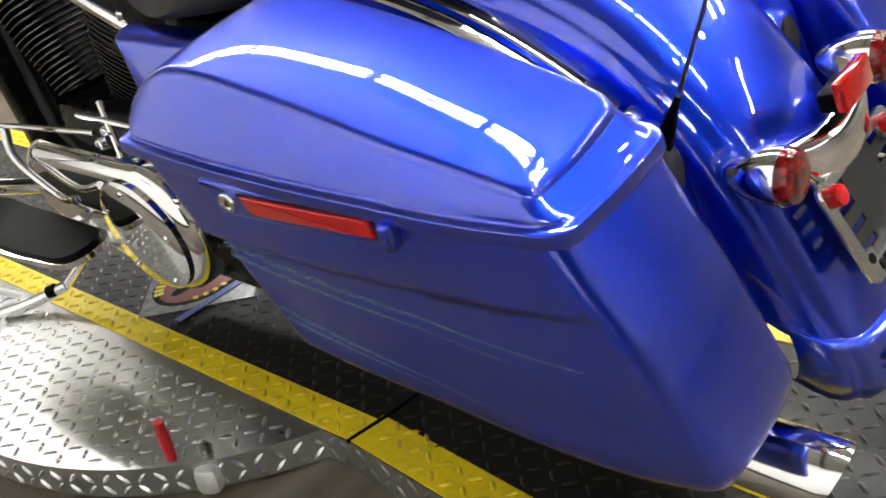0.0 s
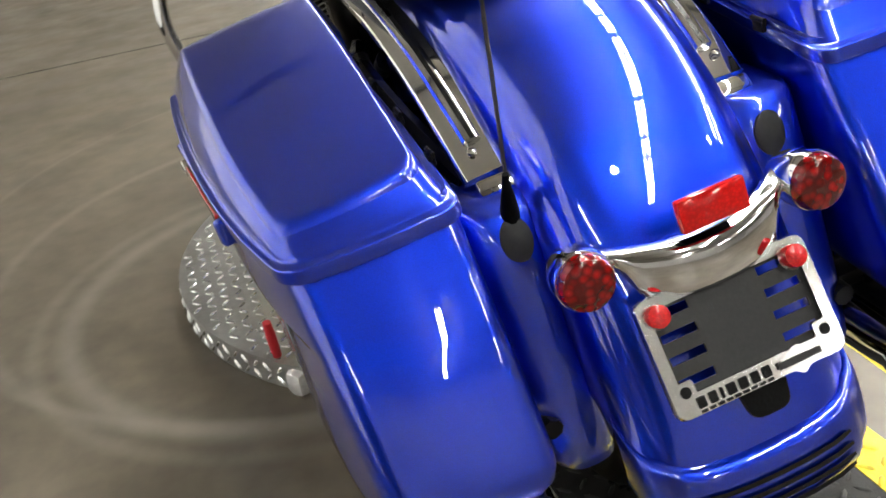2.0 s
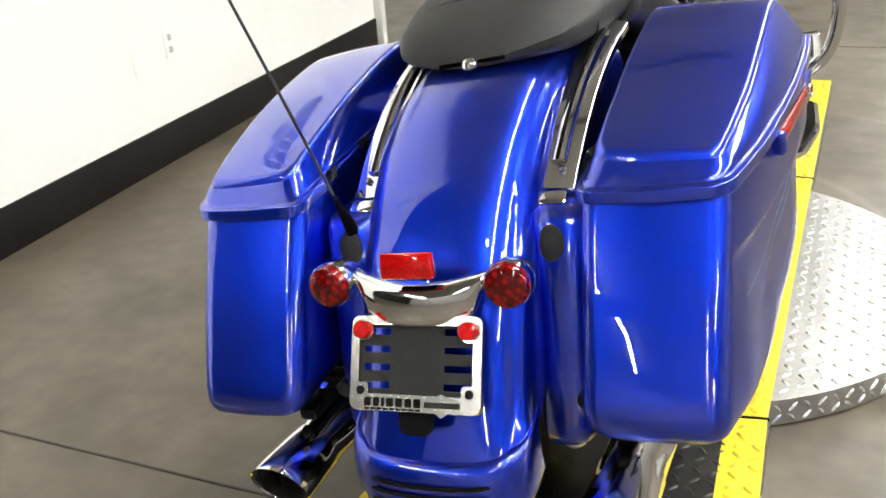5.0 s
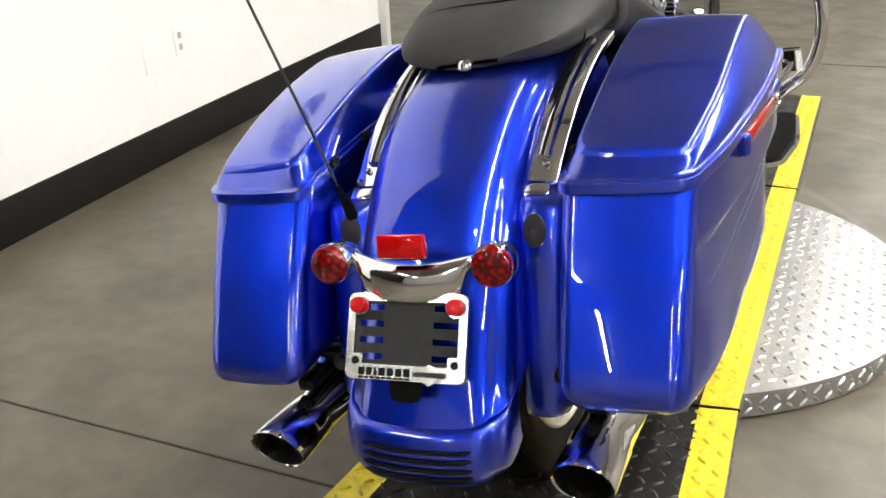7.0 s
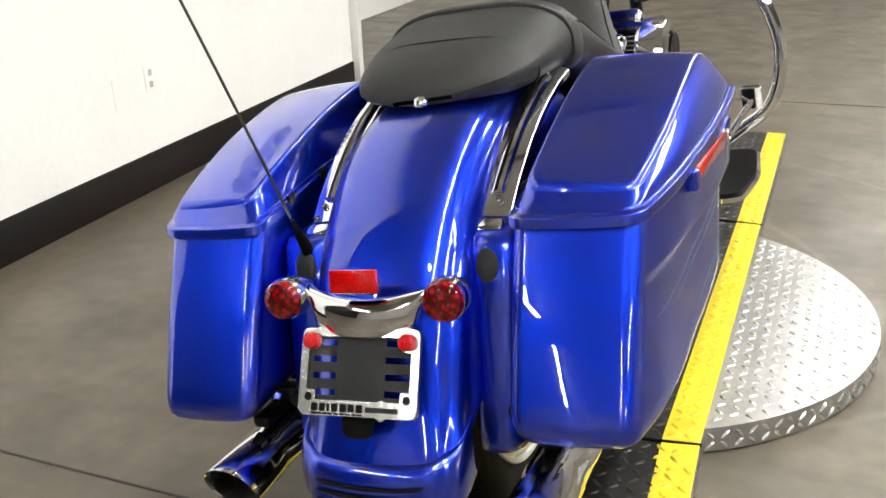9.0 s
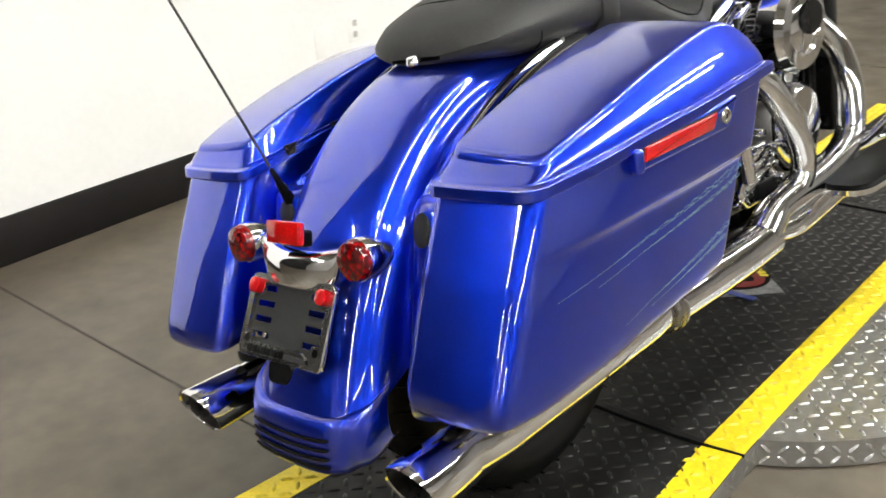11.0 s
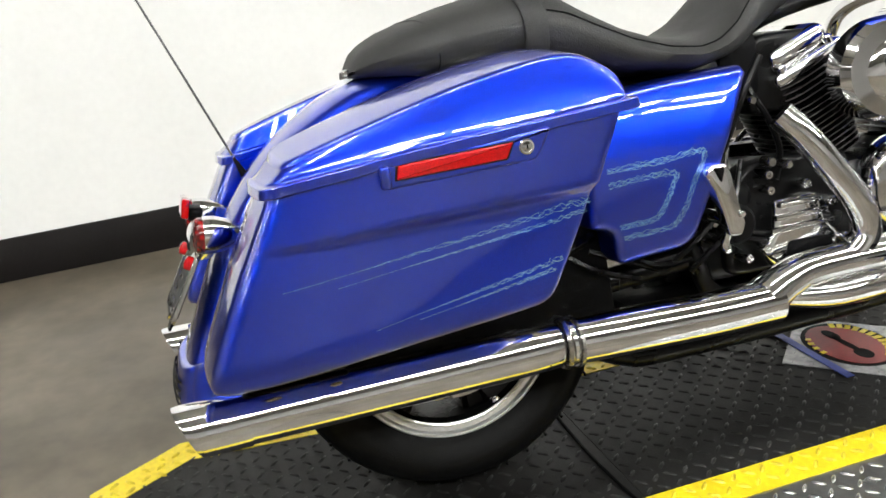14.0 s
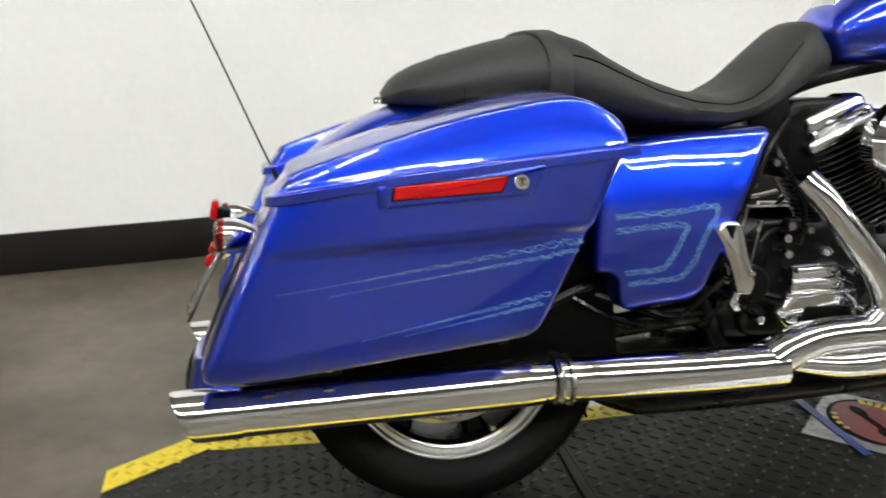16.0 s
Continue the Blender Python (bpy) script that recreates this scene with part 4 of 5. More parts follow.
def rails(bike):
    """Chrome covers between fender and bags."""
    for s in (-1, 1):
        line = smooth_curve([(0, 0.20, 0.732), (0, 0.11, 0.714), (0, 0.02, 0.682), (0, -0.06, 0.638), (0, -0.125, 0.592)], 6)
        rings, slot, dark = [], [], []
        for i, p in enumerate(line):
            t = (line[min(i + 1, len(line) - 1)] - line[max(i - 1, 0)]).normalized()
            n = Vector((0, -t.z, t.y))
            n = n if n.z > 0 else -n
            f = i / (len(line) - 1)
            cx, w = 0.147 - 0.013 * f, 0.0255 - 0.004 * (1 - f)
            sec = [(-w, -0.012), (-w, -0.003), (-w + 0.004, 0.0), (w - 0.004, 0.0), (w, -0.003), (w, -0.012)]
            rings.append([p + Vector((s * (cx + a), 0, 0)) + n * (b - a * 0.10) for a, b in sec])
            if 0.12 < f < 0.9:
                slot.append([p + Vector((s * (cx + a), 0, 0)) + n * b for a, b in ((-0.012, 0.0005), (-0.010, 0.0060), (-0.006, 0.0072), (0.002, 0.0072), (0.006, 0.0060), (0.008, 0.0005))])
                dark.append([p + Vector((s * (cx + a), 0, 0)) + n * b for a, b in ((-0.0045, 0.0060), (-0.0045, 0.0078), (0.0005, 0.0078), (0.0005, 0.0060))])
        cov = part("strut_cover", loft(rings), CHROME, bike, "chrome fender strut cover", sharp=45, crisp=True)
        part("strut_rib", loft(slot, closed=True), CHROME, cov, "raised chrome rib", sharp=50)
        # no slot is cut: a black strip on the rib gives its shade
        part("rib_slot", loft(dark), BLACK_METAL, cov, "black strip for the shaded slot in the rib")
        for q in (0.1, 0.95):
            i = int(q * (len(line) - 1))
            part("strut_bolt", lathe(line[i] + Vector((s * 0.140, 0, 0)), (0, -0.3, 1), [(0, 0.005), (0.004, 0.005), (0.005, 0.003)], 10), DULL_CHROME, cov)
        end = part("strut_end", rbox((s * 0.131, -0.135, 0.578), (0.046, 0.020, 0.024), 0.005, Matrix.Rotation(radians(40), 3, "X")), CHROME, cov)


def seat(bike):
    top = [(-0.002, 0.752), (0.02, 0.776), (0.06, 0.795), (0.12, 0.812), (0.18, 0.826), (0.24, 0.836), (0.29, 0.836), (0.325, 0.824), (0.37, 0.793), (0.43, 0.757), (0.50, 0.730), (0.57, 0.719), (0.61, 0.724), (0.66, 0.750), (0.72, 0.808), (0.76, 0.842), (0.785, 0.840), (0.80, 0.815)]
    low = [(-0.002, 0.728), (0.1, 0.712), (0.25, 0.705), (0.32, 0.690), (0.42, 0.668), (0.55, 0.655), (0.66, 0.672), (0.75, 0.715), (0.80, 0.74)]
    wide = [(-0.002, 0.05), (0.01, 0.085), (0.03, 0.118), (0.07, 0.142), (0.14, 0.158), (0.25, 0.166), (0.33, 0.176), (0.42, 0.190), (0.52, 0.186), (0.62, 0.155), (0.72, 0.115), (0.80, 0.085)]
    rings = []
    for k in range(49):
        y = -0.002 + 0.802 * k / 48
        zt, zl, w = interp(top, y), interp(low, y), interp(wide, y)
        ring = []
        for j in range(28):
            a = math.tau * j / 28
            cx, sz = math.cos(a), math.sin(a)
            x = w * (1 if cx > 0 else -1) * abs(cx) ** 0.62
            z = (zt + zl) / 2 + (zt - zl) / 2 * (1 if sz > 0 else -1) * abs(sz) ** 0.75
            if sz > 0:
                z -= 0.010 * abs(cx) ** 2
            ring.append(Vector((x, y, z)))
        rings.append(ring)
    s = part("seat", loft(rings), VINYL, bike, "black vinyl two-up seat", sharp=60)
    # strap across the seat, and the stitched panel lines
    def over(y, grow):
        zt, zl, w = interp(top, y), interp(low, y), interp(wide, y)
        pts = []
        for j in range(31):
            a = -0.6 + (math.pi + 1.2) * j / 30
            cx, sz = math.cos(a), math.sin(a)
            x = (w + grow) * (1 if cx > 0 else -1) * abs(cx) ** 0.62
            drop = 0.010 * abs(cx) ** 2 if sz > 0 else 0.010 * (1 + sz)
            pts.append(Vector((x, y + 0.012 * abs(cx), (zt + zl) / 2 + ((zt - zl) / 2 + grow) * (1 if sz > 0 else -1) * abs(sz) ** 0.75 - drop)))
        return pts
    strap = loft([over(0.236, -0.002), over(0.236, 0.0045), over(0.239, 0.006), over(0.271, 0.006), over(0.274, 0.0045), over(0.274, -0.002)], closed=False)
    part("seat_strap", strap, VINYL, s, "black passenger strap", sharp=30)
    for y in (0.10,):
        part("stitching", tube(over(y, 0.0006), 0.0011, 6, curved=False), BLACK_PLASTIC, s)
    # piped seams along the seat's flanks
    def skin(y, a):
        zt, zl, w = interp(top, y), interp(low, y), interp(wide, y)
        cx, sz = math.cos(a), math.sin(a)
        x = w * (1 if cx > 0 else -1) * abs(cx) ** 0.62
        return Vector((x, y, (zt + zl) / 2 + (zt - zl) / 2 * sz ** 0.75 - 0.010 * abs(cx) ** 2))
    for side in (0, 1):
        def turn(a):
            return math.pi - a if side else a
        line = [skin(y, turn(0.42 + 0.5 * (y - 0.29))) for y in np.linspace(0.29, 0.74, 30)]
        part("piping", tube(line, 0.0017, 6, curved=False), BLACK_PLASTIC, s)
    tab = part("seat_bolt", lathe((0, -0.006, 0.731), (0, -0.25, 1), [(0, 0.012), (0.004, 0.012), (0.006, 0.0105), (0.011, 0.009), (0.0125, 0.005)], 18), CHROME, bike, "chrome knurled seat bolt")


def exhaust(bike):
    for s in (-1, 1):
        x = s * 0.226
        y0, z0, way = -0.362, 0.279, (0, 1, -0.004)
        prof = [(0.0, 0.0395), (0.004, 0.0405), (0.01, 0.0408), (0.085, 0.0408), (0.088, 0.0390), (0.16, 0.0392), (0.53, 0.0398), (0.572, 0.0382), (0.579, 0.036)]
        bm = lathe((x, y0, z0), way, prof, 40, caps=(False, True))
        lathe((x, y0, z0), way, [(0.0, 0.0395), (0.0025, 0.0378)], 40, bm, caps=(False, False))
        sleeve = lathe((x, y0, z0), way, [(0.0025, 0.0378), (0.012, 0.0366), (0.03, 0.0358), (0.10, 0.0345), (0.16, 0.0345)], 40, caps=(False, False))
        # slash cut: the upper edge reaches further back
        for v in (*bm.verts, *sleeve.verts):
            if v.co.y < y0 + 0.06:
                v.co.y -= (v.co.z - z0) * 0.42 * max(0, 1 - (v.co.y - y0) / 0.08)
        mf = part("muffler", bm, CHROME, bike, "long chrome muffler with slash-cut tip", sharp=40)
        part("tip_sleeve", sleeve, DULL_CHROME, mf, "satin metal inside of the tip")
        part("baffle", lathe((x, y0 + 0.15, z0), way, [(0, 0.034), (0.002, 0.016), (0.03, 0.015)], 24, caps=(False, True)), BLACK_METAL, mf, "dark baffle deep in the tip")
        part("clamp", lathe((x, y0 + 0.581, 0.277), (0, 1, 0), [(0, 0.036), (0.001, 0.0425), (0.006, 0.0445), (0.011, 0.0425), (0.012, 0.036)], 32), DULL_CHROME, mf, "band clamp")
        hg = bmesh.new()
        rbox((s * 0.222, -0.195, 0.330), (0.028, 0.15, 0.020), 0.006, bm=hg)
        rbox((s * 0.21, -0.2, 0.35), (0.05, 0.03, 0.02), 0.004, bm=hg)
        part("muffler_bracket", hg, BLACK_METAL, mf, "black hanger bracket")
        for yy, zz in ((-0.215, 0.343), (-0.185, 0.338), (-0.150, 0.342)):
            part("bracket_nut", lathe((s * 0.219, yy, zz), (s * 0.6, -0.5, 0.4), [(0, 0.009), (0.010, 0.009), (0.013, 0.006), (0.018, 0.0055)], 6), CHROME, mf)
    # right header run with heat shield
    x = 0.228
    hd = tube([(x, 0.225, 0.277), (x + 0.004, 0.33, 0.273), (x + 0.006, 0.5, 0.266), (x + 0.004, 0.62, 0.263)], 0.0385, 28)
    part("heat_shield", hd, CHROME, bike, "chrome exhaust heat shield")
    hd = tube([(x + 0.004, 0.60, 0.270), (x, 0.655, 0.292), (x - 0.006, 0.72, 0.300), (x - 0.01, 0.95, 0.300), (x - 0.02, 1.12, 0.33), (x - 0.04, 1.20, 0.42), (x - 0.07, 1.21, 0.52), (x - 0.12, 1.17, 0.60)], [0.037, 0.034, 0.033, 0.033, 0.033, 0.030, 0.028, 0.028], 24)
    part("front_header", hd, CHROME, bike, "chrome front header pipe")
    hd = tube([(x + 0.002, 0.62, 0.268), (x + 0.006, 0.72, 0.252), (x + 0.006, 0.80, 0.249), (x, 1.05, 0.252)], [0.016, 0.024, 0.026, 0.026], 20)
    part("crossover_pipe", hd, CHROME, bike, "chrome crossover pipe")
    hd = tube([(x - 0.03, 0.680, 0.570), (x - 0.012, 0.708, 0.535), (x, 0.750, 0.475), (x + 0.004, 0.800, 0.405), (x, 0.822, 0.345), (x - 0.004, 0.790, 0.305)], 0.0255, 22)
    part("rear_header", hd, CHROME, bike, "chrome rear header pipe")
    sl = rbox((x + 0.0365, 0.545, 0.252), (0.006, 0.14, 0.012), 0.005)
    part("shield_slot", sl, DULL_CHROME, bike, "raised slot on the heat shield")
    part("header_clamp", lathe((x + 0.004, 0.238, 0.276), (0, 1, 0), [(0, 0.039), (0.002, 0.0425), (0.007, 0.0425), (0.009, 0.039)], 28), DULL_CHROME, bike, "bright band clamp")


def wheel(bike):
    R = 0.285
    sec = [(0.050, 0.186), (0.060, 0.195), (0.073, 0.212), (0.081, 0.231), (0.0815, 0.245), (0.076, 0.261), (0.064, 0.2735), (0.043, 0.2817), (0.02, R), (0, R)]
    prof = [(-a, b) for a, b in sec] + [(a, b) for a, b in sec[::-1]]
    tyre_bm = lathe(AXLE, (1, 0, 0), prof, 72, caps=(False, False))
    # barrel in black: the shade inside the wheel is put into its colour
    wh = part("rear_wheel", lathe(AXLE, (1, 0, 0), [(-0.056, 0.172), (-0.045, 0.164), (0.045, 0.164), (0.056, 0.172)], 64, caps=(False, False)), BLACK_METAL, bike, "cast rear wheel, its inside coloured black for shade", sharp=30)
    for s in (-1, 1):
        part("rim_lip", lathe(AXLE, (s, 0, 0), [(0.050, 0.195), (0.061, 0.1955), (0.063, 0.193), (0.062, 0.189), (0.0575, 0.185), (0.0565, 0.178), (0.058, 0.1745), (0.056, 0.171), (0.050, 0.170)], 72, caps=(False, False)), WHEEL_SILVER, wh, "bright machined rim lip", sharp=30)
        part("valve_stem", lathe(Vector(AXLE) + Vector((s * 0.056, 0.160 * math.sin(2.75), 0.160 * math.cos(2.75))), (s, 0.25, 0.5), [(0, 0.005), (0.018, 0.004), (0.022, 0.003)], 8), CHROME, wh)
    part("tyre", tyre_bm, RUBBER, wh, "black tyre with raised lettering bars", sharp=45)
    for k in range(40):
        a = k * math.tau / 40
        gr = bmesh.new()
        for s in (-1, 1):
            pts = []
            for q in np.linspace(0.1, 1.0, 5):
                xx = s * 0.066 * q
                aa = a + 0.06 * q + (0.0 if s > 0 else 0.075)
                rr = R - 0.16 * max(0, (abs(xx) - 0.02)) ** 1.35 * 1.5 - 0.0025
                pts.append((AXLE[0] + xx, AXLE[1] + rr * math.sin(aa), AXLE[2] + rr * math.cos(aa)))
            tube(pts, 0.0028, 5, gr, curved=False)
        part("tread_groove", gr, BLACK_PLASTIC, wh)
    # spokes and hub are black too, in place of the shade they stand in
    for k in range(7):
        a = k * math.tau / 7 + 0.2
        d, e = Vector((0, math.sin(a), math.cos(a))), Vector((0, math.cos(a), -math.sin(a)))
        rings = []
        for rr, w, t in ((0.035, 0.016, 0.030), (0.09, 0.013, 0.026), (0.13, 0.014, 0.024), (0.166, 0.026, 0.030)):
            c = Vector(AXLE) + d * rr
            rings.append([c + e * (w * sx) + Vector((t * sy, 0, 0)) for sx, sy in ((-1, -0.7), (-0.6, -1), (0.6, -1), (1, -0.7), (1, 0.7), (0.6, 1), (-0.6, 1), (-1, 0.7))])
        part("spoke", loft(rings), BLACK_METAL, wh)
    part("hub", lathe(AXLE, (1, 0, 0), [(-0.07, 0.02), (-0.068, 0.04), (-0.03, 0.05), (0.03, 0.05), (0.068, 0.04), (0.07, 0.02)], 32), BLACK_METAL, wh)
    part("brake_disc", lathe((AXLE[0] + 0.072, AXLE[1], AXLE[2]), (1, 0, 0), [(0, 0.06), (0, 0.118), (0.006, 0.118), (0.006, 0.06)], 48, caps=(False, False)), DULL_CHROME, wh, "steel brake disc", sharp=30)
    part("drive_pulley", lathe((AXLE[0] - 0.092, AXLE[1], AXLE[2]), (1, 0, 0), [(0, 0.03), (0, 0.13), (0.012, 0.132), (0.024, 0.13), (0.024, 0.03)], 48), BLACK_METAL, wh, "black belt pulley", sharp=30)
    # swing arm, axle, shocks, caliper
    fr = bmesh.new()
    for s in (-1, 1):
        tube([(s * 0.125, 0.06, 0.318), (s * 0.125, 0.3, 0.325), (s * 0.115, 0.52, 0.335)], [0.024, 0.022, 0.022], 12, fr)
        lathe((s * 0.10, AXLE[1], AXLE[2]), (s, 0, 0), [(0, 0.02), (0.055, 0.02), (0.058, 0.012)], 16, fr)
    part("swing_arm", fr, BLACK_METAL, bike, "black swing arm")
    for s in (-1, 1):
        part("shock", lathe((s * 0.155, 0.14, 0.33), (0, 0.55, 0.8), [(0, 0.012), (0.01, 0.022), (0.14, 0.022), (0.145, 0.027), (0.26, 0.027), (0.27, 0.014)], 16), BLACK_METAL, bike, "black rear shock absorber")
    part("brake_caliper", rbox((0.09, 0.19, 0.40), (0.05, 0.11, 0.07), 0.012), BLACK_METAL, bike, "black brake caliper")
    # added black sheets that stand for the darkness between bag and muffler
    for s in (-1, 1):
        part("inner_panel", slab(round_poly([(-0.20, 0.27), (-0.20, 0.345), (-0.13, 0.36), (-0.09, 0.55), (0.0, 0.60), (0.34, 0.60), (0.36, 0.26), (0.2, 0.26)], 0.02), s * 0.150, s * 0.158, 0.003), BLACK_PLASTIC, bike, "added black filler sheet behind the saddlebag")
    rl = bmesh.new()
    for s in (-1, 1):
        tube([(s * 0.172, -0.24, 0.355), (s * 0.176, -0.05, 0.36), (s * 0.178, 0.15, 0.37), (s * 0.15, 0.33, 0.42)], 0.012, 8, rl)
        tube([(s * 0.15, -0.1, 0.575), (s * 0.165, 0.05, 0.60), (s * 0.165, 0.25, 0.62), (s * 0.13, 0.42, 0.60)], 0.014, 8, rl)
        tube([(s * 0.165, -0.08, 0.36), (s * 0.165, -0.1, 0.575)], 0.011, 8, rl)
    part("bag_support_rail", rl, BLACK_METAL, bike, "black saddlebag support rails")


def side_cover(bike):
    for s in (-1, 1):
        ol = round_poly([(0.335, 0.650), (0.46, 0.660), (0.612, 0.664), (0.618, 0.650), (0.566, 0.560), (0.520, 0.470), (0.488, 0.402), (0.466, 0.385), (0.345, 0.378), (0.338, 0.400), (0.336, 0.430), (0.322, 0.442), (0.296, 0.445), (0.30, 0.56)], 0.014, 3)
        def swell(y, z):
            """The cover's face rounds over towards its upper and lower edge."""
            return 0.011 - 0.49 * min(0.0, z - 0.505) ** 2 - 1.3 * max(0.0, z - 0.505) ** 2

        bm = slab(ol, s * 0.165, s * 0.222, 0.014, 4, bulge=0.0004)
        for v in bm.verts:
            if abs(v.co.x) > 0.2:
                v.co.x += s * swell(v.co.y, v.co.z)
        cov = part("side_cover", bm, PAINT, bike, "glossy blue side cover", sharp=60)

        def on_cover(y, z):
            return 0.2232 + swell(y, z)

        for i, path in enumerate(([(0.330, 0.535), (0.433, 0.537), (0.500, 0.541), (0.504, 0.527), (0.485, 0.497), (0.468, 0.460), (0.450, 0.436), (0.430, 0.427), (0.350, 0.424)],
                                  [(0.330, 0.512), (0.386, 0.515), (0.448, 0.514), (0.444, 0.494), (0.428, 0.466), (0.411, 0.447), (0.383, 0.443), (0.345, 0.443)])):
            rail = [(p.y, p.z, 1.0) for p in smooth_curve([(0, y, z) for y, z in path], 22)]
            part("ghost_line", lace(rail, 0.0085, 40.0 + 5 * i, on_cover, s, 0.00036, 9), LACE, cov, "pale blue lace ghost line")


def engine(bike):
    E = 0.06  # the engine block as a whole, ahead
    ahead = Matrix.Translation((0, E, 0))
    before = set(bike.children_recursive)
    # crankcase and gearbox
    bm = rbox((0.0, 0.86, 0.36), (0.25, 0.42, 0.20), 0.04)
    rbox((0.0, 0.60, 0.37), (0.26, 0.22, 0.19), 0.03, bm=bm)
    rbox((0.0, 0.92, 0.23), (0.20, 0.36, 0.16), 0.03, bm=bm)
    case = part("engine_case", bm, BLACK_METAL, bike, "black engine and gearbox case")
    # right gearbox cover: chrome, ribbed
    ol = round_poly([(0.585, 0.325), (0.592, 0.352), (0.606, 0.370), (0.611, 0.420), (0.702, 0.420), (0.716, 0.368), (0.742, 0.345), (0.740, 0.308), (0.70, 0.298), (0.605, 0.302)], 0.010)
    cv = part("gearbox_cover", slab(ol, 0.13, 0.185, 0.012, 4), CHROME, case, "chrome ribbed gearbox cover")
    for k in range(3):
        part("rib", rbox((0.187, 0.657 + 0.001 * k, 0.411 - k * 0.021), (0.016, 0.088 + 0.022 * k, 0.011), 0.005), CHROME, cv)
    part("inset", slab(round_poly([(0.625, 0.312), (0.632, 0.346), (0.722, 0.340), (0.726, 0.310)], 0.010), 0.18, 0.189, 0.003), BLACK_PLASTIC, cv, "black inset with small raised marks")
    for y, z in ((0.600, 0.441), (0.675, 0.441), (0.552, 0.388), (0.585, 0.341), (0.752, 0.33), (0.598, 0.469), (0.730, 0.40), (0.548, 0.33)):
        part("bolt", lathe((0.15, y, z), (1, 0, 0), [(0, 0.009), (0.036, 0.009), (0.040, 0.007), (0.040, 0.0035), (0.036, 0.003)], 12), CHROME, cv, "chrome bolt head")
    part("side_case", slab(round_poly([(0.53, 0.29), (0.53, 0.42), (0.575, 0.485), (0.66, 0.49), (0.80, 0.48), (0.80, 0.28)], 0.03), 0.11, 0.152, 0.012), BLACK_METAL, case)
    part("starter", lathe((0.16, 0.53, 0.395), (1, 0, 0), [(0, 0.034), (0.03, 0.034), (0.036, 0.028)], 24), BLACK_METAL, case)
    part("cam_cover", lathe((0.12, 0.93, 0.39), (1, 0, 0), [(0, 0.10), (0.03, 0.098), (0.045, 0.085), (0.048, 0.05)], 36), CHROME, case, "chrome cam cover")
    # cylinders with fins, heads, rocker covers
    def fin(c, sx, sy, thick, m, parent):
        """A black cooling fin with a bright machined edge."""
        plan = []
        for k in range(28):
            a = math.tau * k / 28
            cx, sn = math.cos(a), math.sin(a)
            plan.append((sx / 2 * (1 if cx > 0 else -1) * abs(cx) ** 0.55, sy / 2 * (1 if sn > 0 else -1) * abs(sn) ** 0.55))
        rings = [[c + m @ Vector((x * k, y * k, z)) for x, y in plan] for k, z in ((0.97, -thick / 2), (1, -thick * 0.35), (1, thick * 0.35), (0.97, thick / 2))]
        ob = part("fin", loft(rings), BLACK_METAL, parent, sharp=25)
        ob.data.materials.append(FIN_EDGE)
        for f in ob.data.polygons:
            if len(f.vertices) == 4 and abs((m.transposed() @ f.normal).z) < 0.5:
                f.material_index = 1

    for y0, lean, deep in ((0.838, -22, 0.142), (1.045, 22, 0.118)):
        m = Matrix.Rotation(radians(-lean), 3, "X")
        up = m @ Vector((0, 0, 1))
        foot = Vector((0, y0, 0.452))
        cyl = part("cylinder", lathe(foot, up, [(0, 0.056), (0.19, 0.056)], 24), BLACK_METAL, bike, "black cylinder barrel")
        for k in range(12):
            fin(foot + up * (0.010 + k * 0.0112), 0.185 + 0.002 * k, deep + 0.0012 * k, 0.0036, m, cyl)
        for k in range(4):
            fin(foot + up * (0.147 + k * 0.0118), 0.205, deep + 0.016, 0.004, m, cyl)
        rk = part("rocker_cover", rbox(foot + up * 0.202, (0.215, 0.160, 0.026), 0.010, m, seg=3), CHROME, bike, "chrome rocker cover")
        part("rocker_top", rbox(foot + up * 0.232, (0.190, 0.132, 0.046), 0.018, m, seg=4), CHROME, rk)
        for sx in (-0.095, 0, 0.095):
            for sy in (-0.056, 0.056):
                part("bolt", lathe(foot + up * 0.208 + m @ Vector((sx, sy, 0)), up, [(0, 0.0095), (0.016, 0.0095), (0.019, 0.007), (0.019, 0.003)], 10), CHROME, rk)
    # pushrod tubes
    for y in (0.95, 0.975):
        part("pushrod_tube", tube([(0.125, 0.90 + (y - 0.88) * 0.4, 0.44), (0.115, y + 0.02, 0.66)], 0.0105, 12), CHROME, bike)
    # air cleaner
    ac = part("air_cleaner", lathe((0.13, 0.880, 0.612), (1, 0, 0), [(0, 0.085), (0.012, 0.098), (0.05, 0.100), (0.064, 0.090), (0.066, 0.062), (0.060, 0.058), (0.066, 0.050), (0.070, 0.02)], 44, squash=(1.2, 0.95)), CHROME, bike, "round chrome air cleaner cover")
    part("insert", lathe((0.196, 0.900, 0.628), (1, 0, 0), [(0, 0.046), (0.006, 0.046), (0.0065, 0.02)], 32, squash=(1.25, 0.75)), BLACK_METAL, ac, "black oval centre")
    for ob in set(bike.children_recursive) - before:
        ob.data.transform(ahead)
    # frame tubes
    f = bmesh.new()
    for s in (-1, 1):
        tube([(s * 0.12, 0.30, 0.60), (s * 0.125, 0.45, 0.52), (s * 0.13, 0.53, 0.36), (s * 0.13, 0.60, 0.25), (s * 0.13, 0.95, 0.23), (s * 0.09, 1.2, 0.30), (s * 0.04, 1.32, 0.75)], 0.0165, 10, f)
        tube([(s * 0.06, 0.34, 0.665), (s * 0.06, 0.62, 0.67), (s * 0.05, 0.80, 0.74), (s * 0.03, 1.3, 0.80)], 0.018, 10, f)
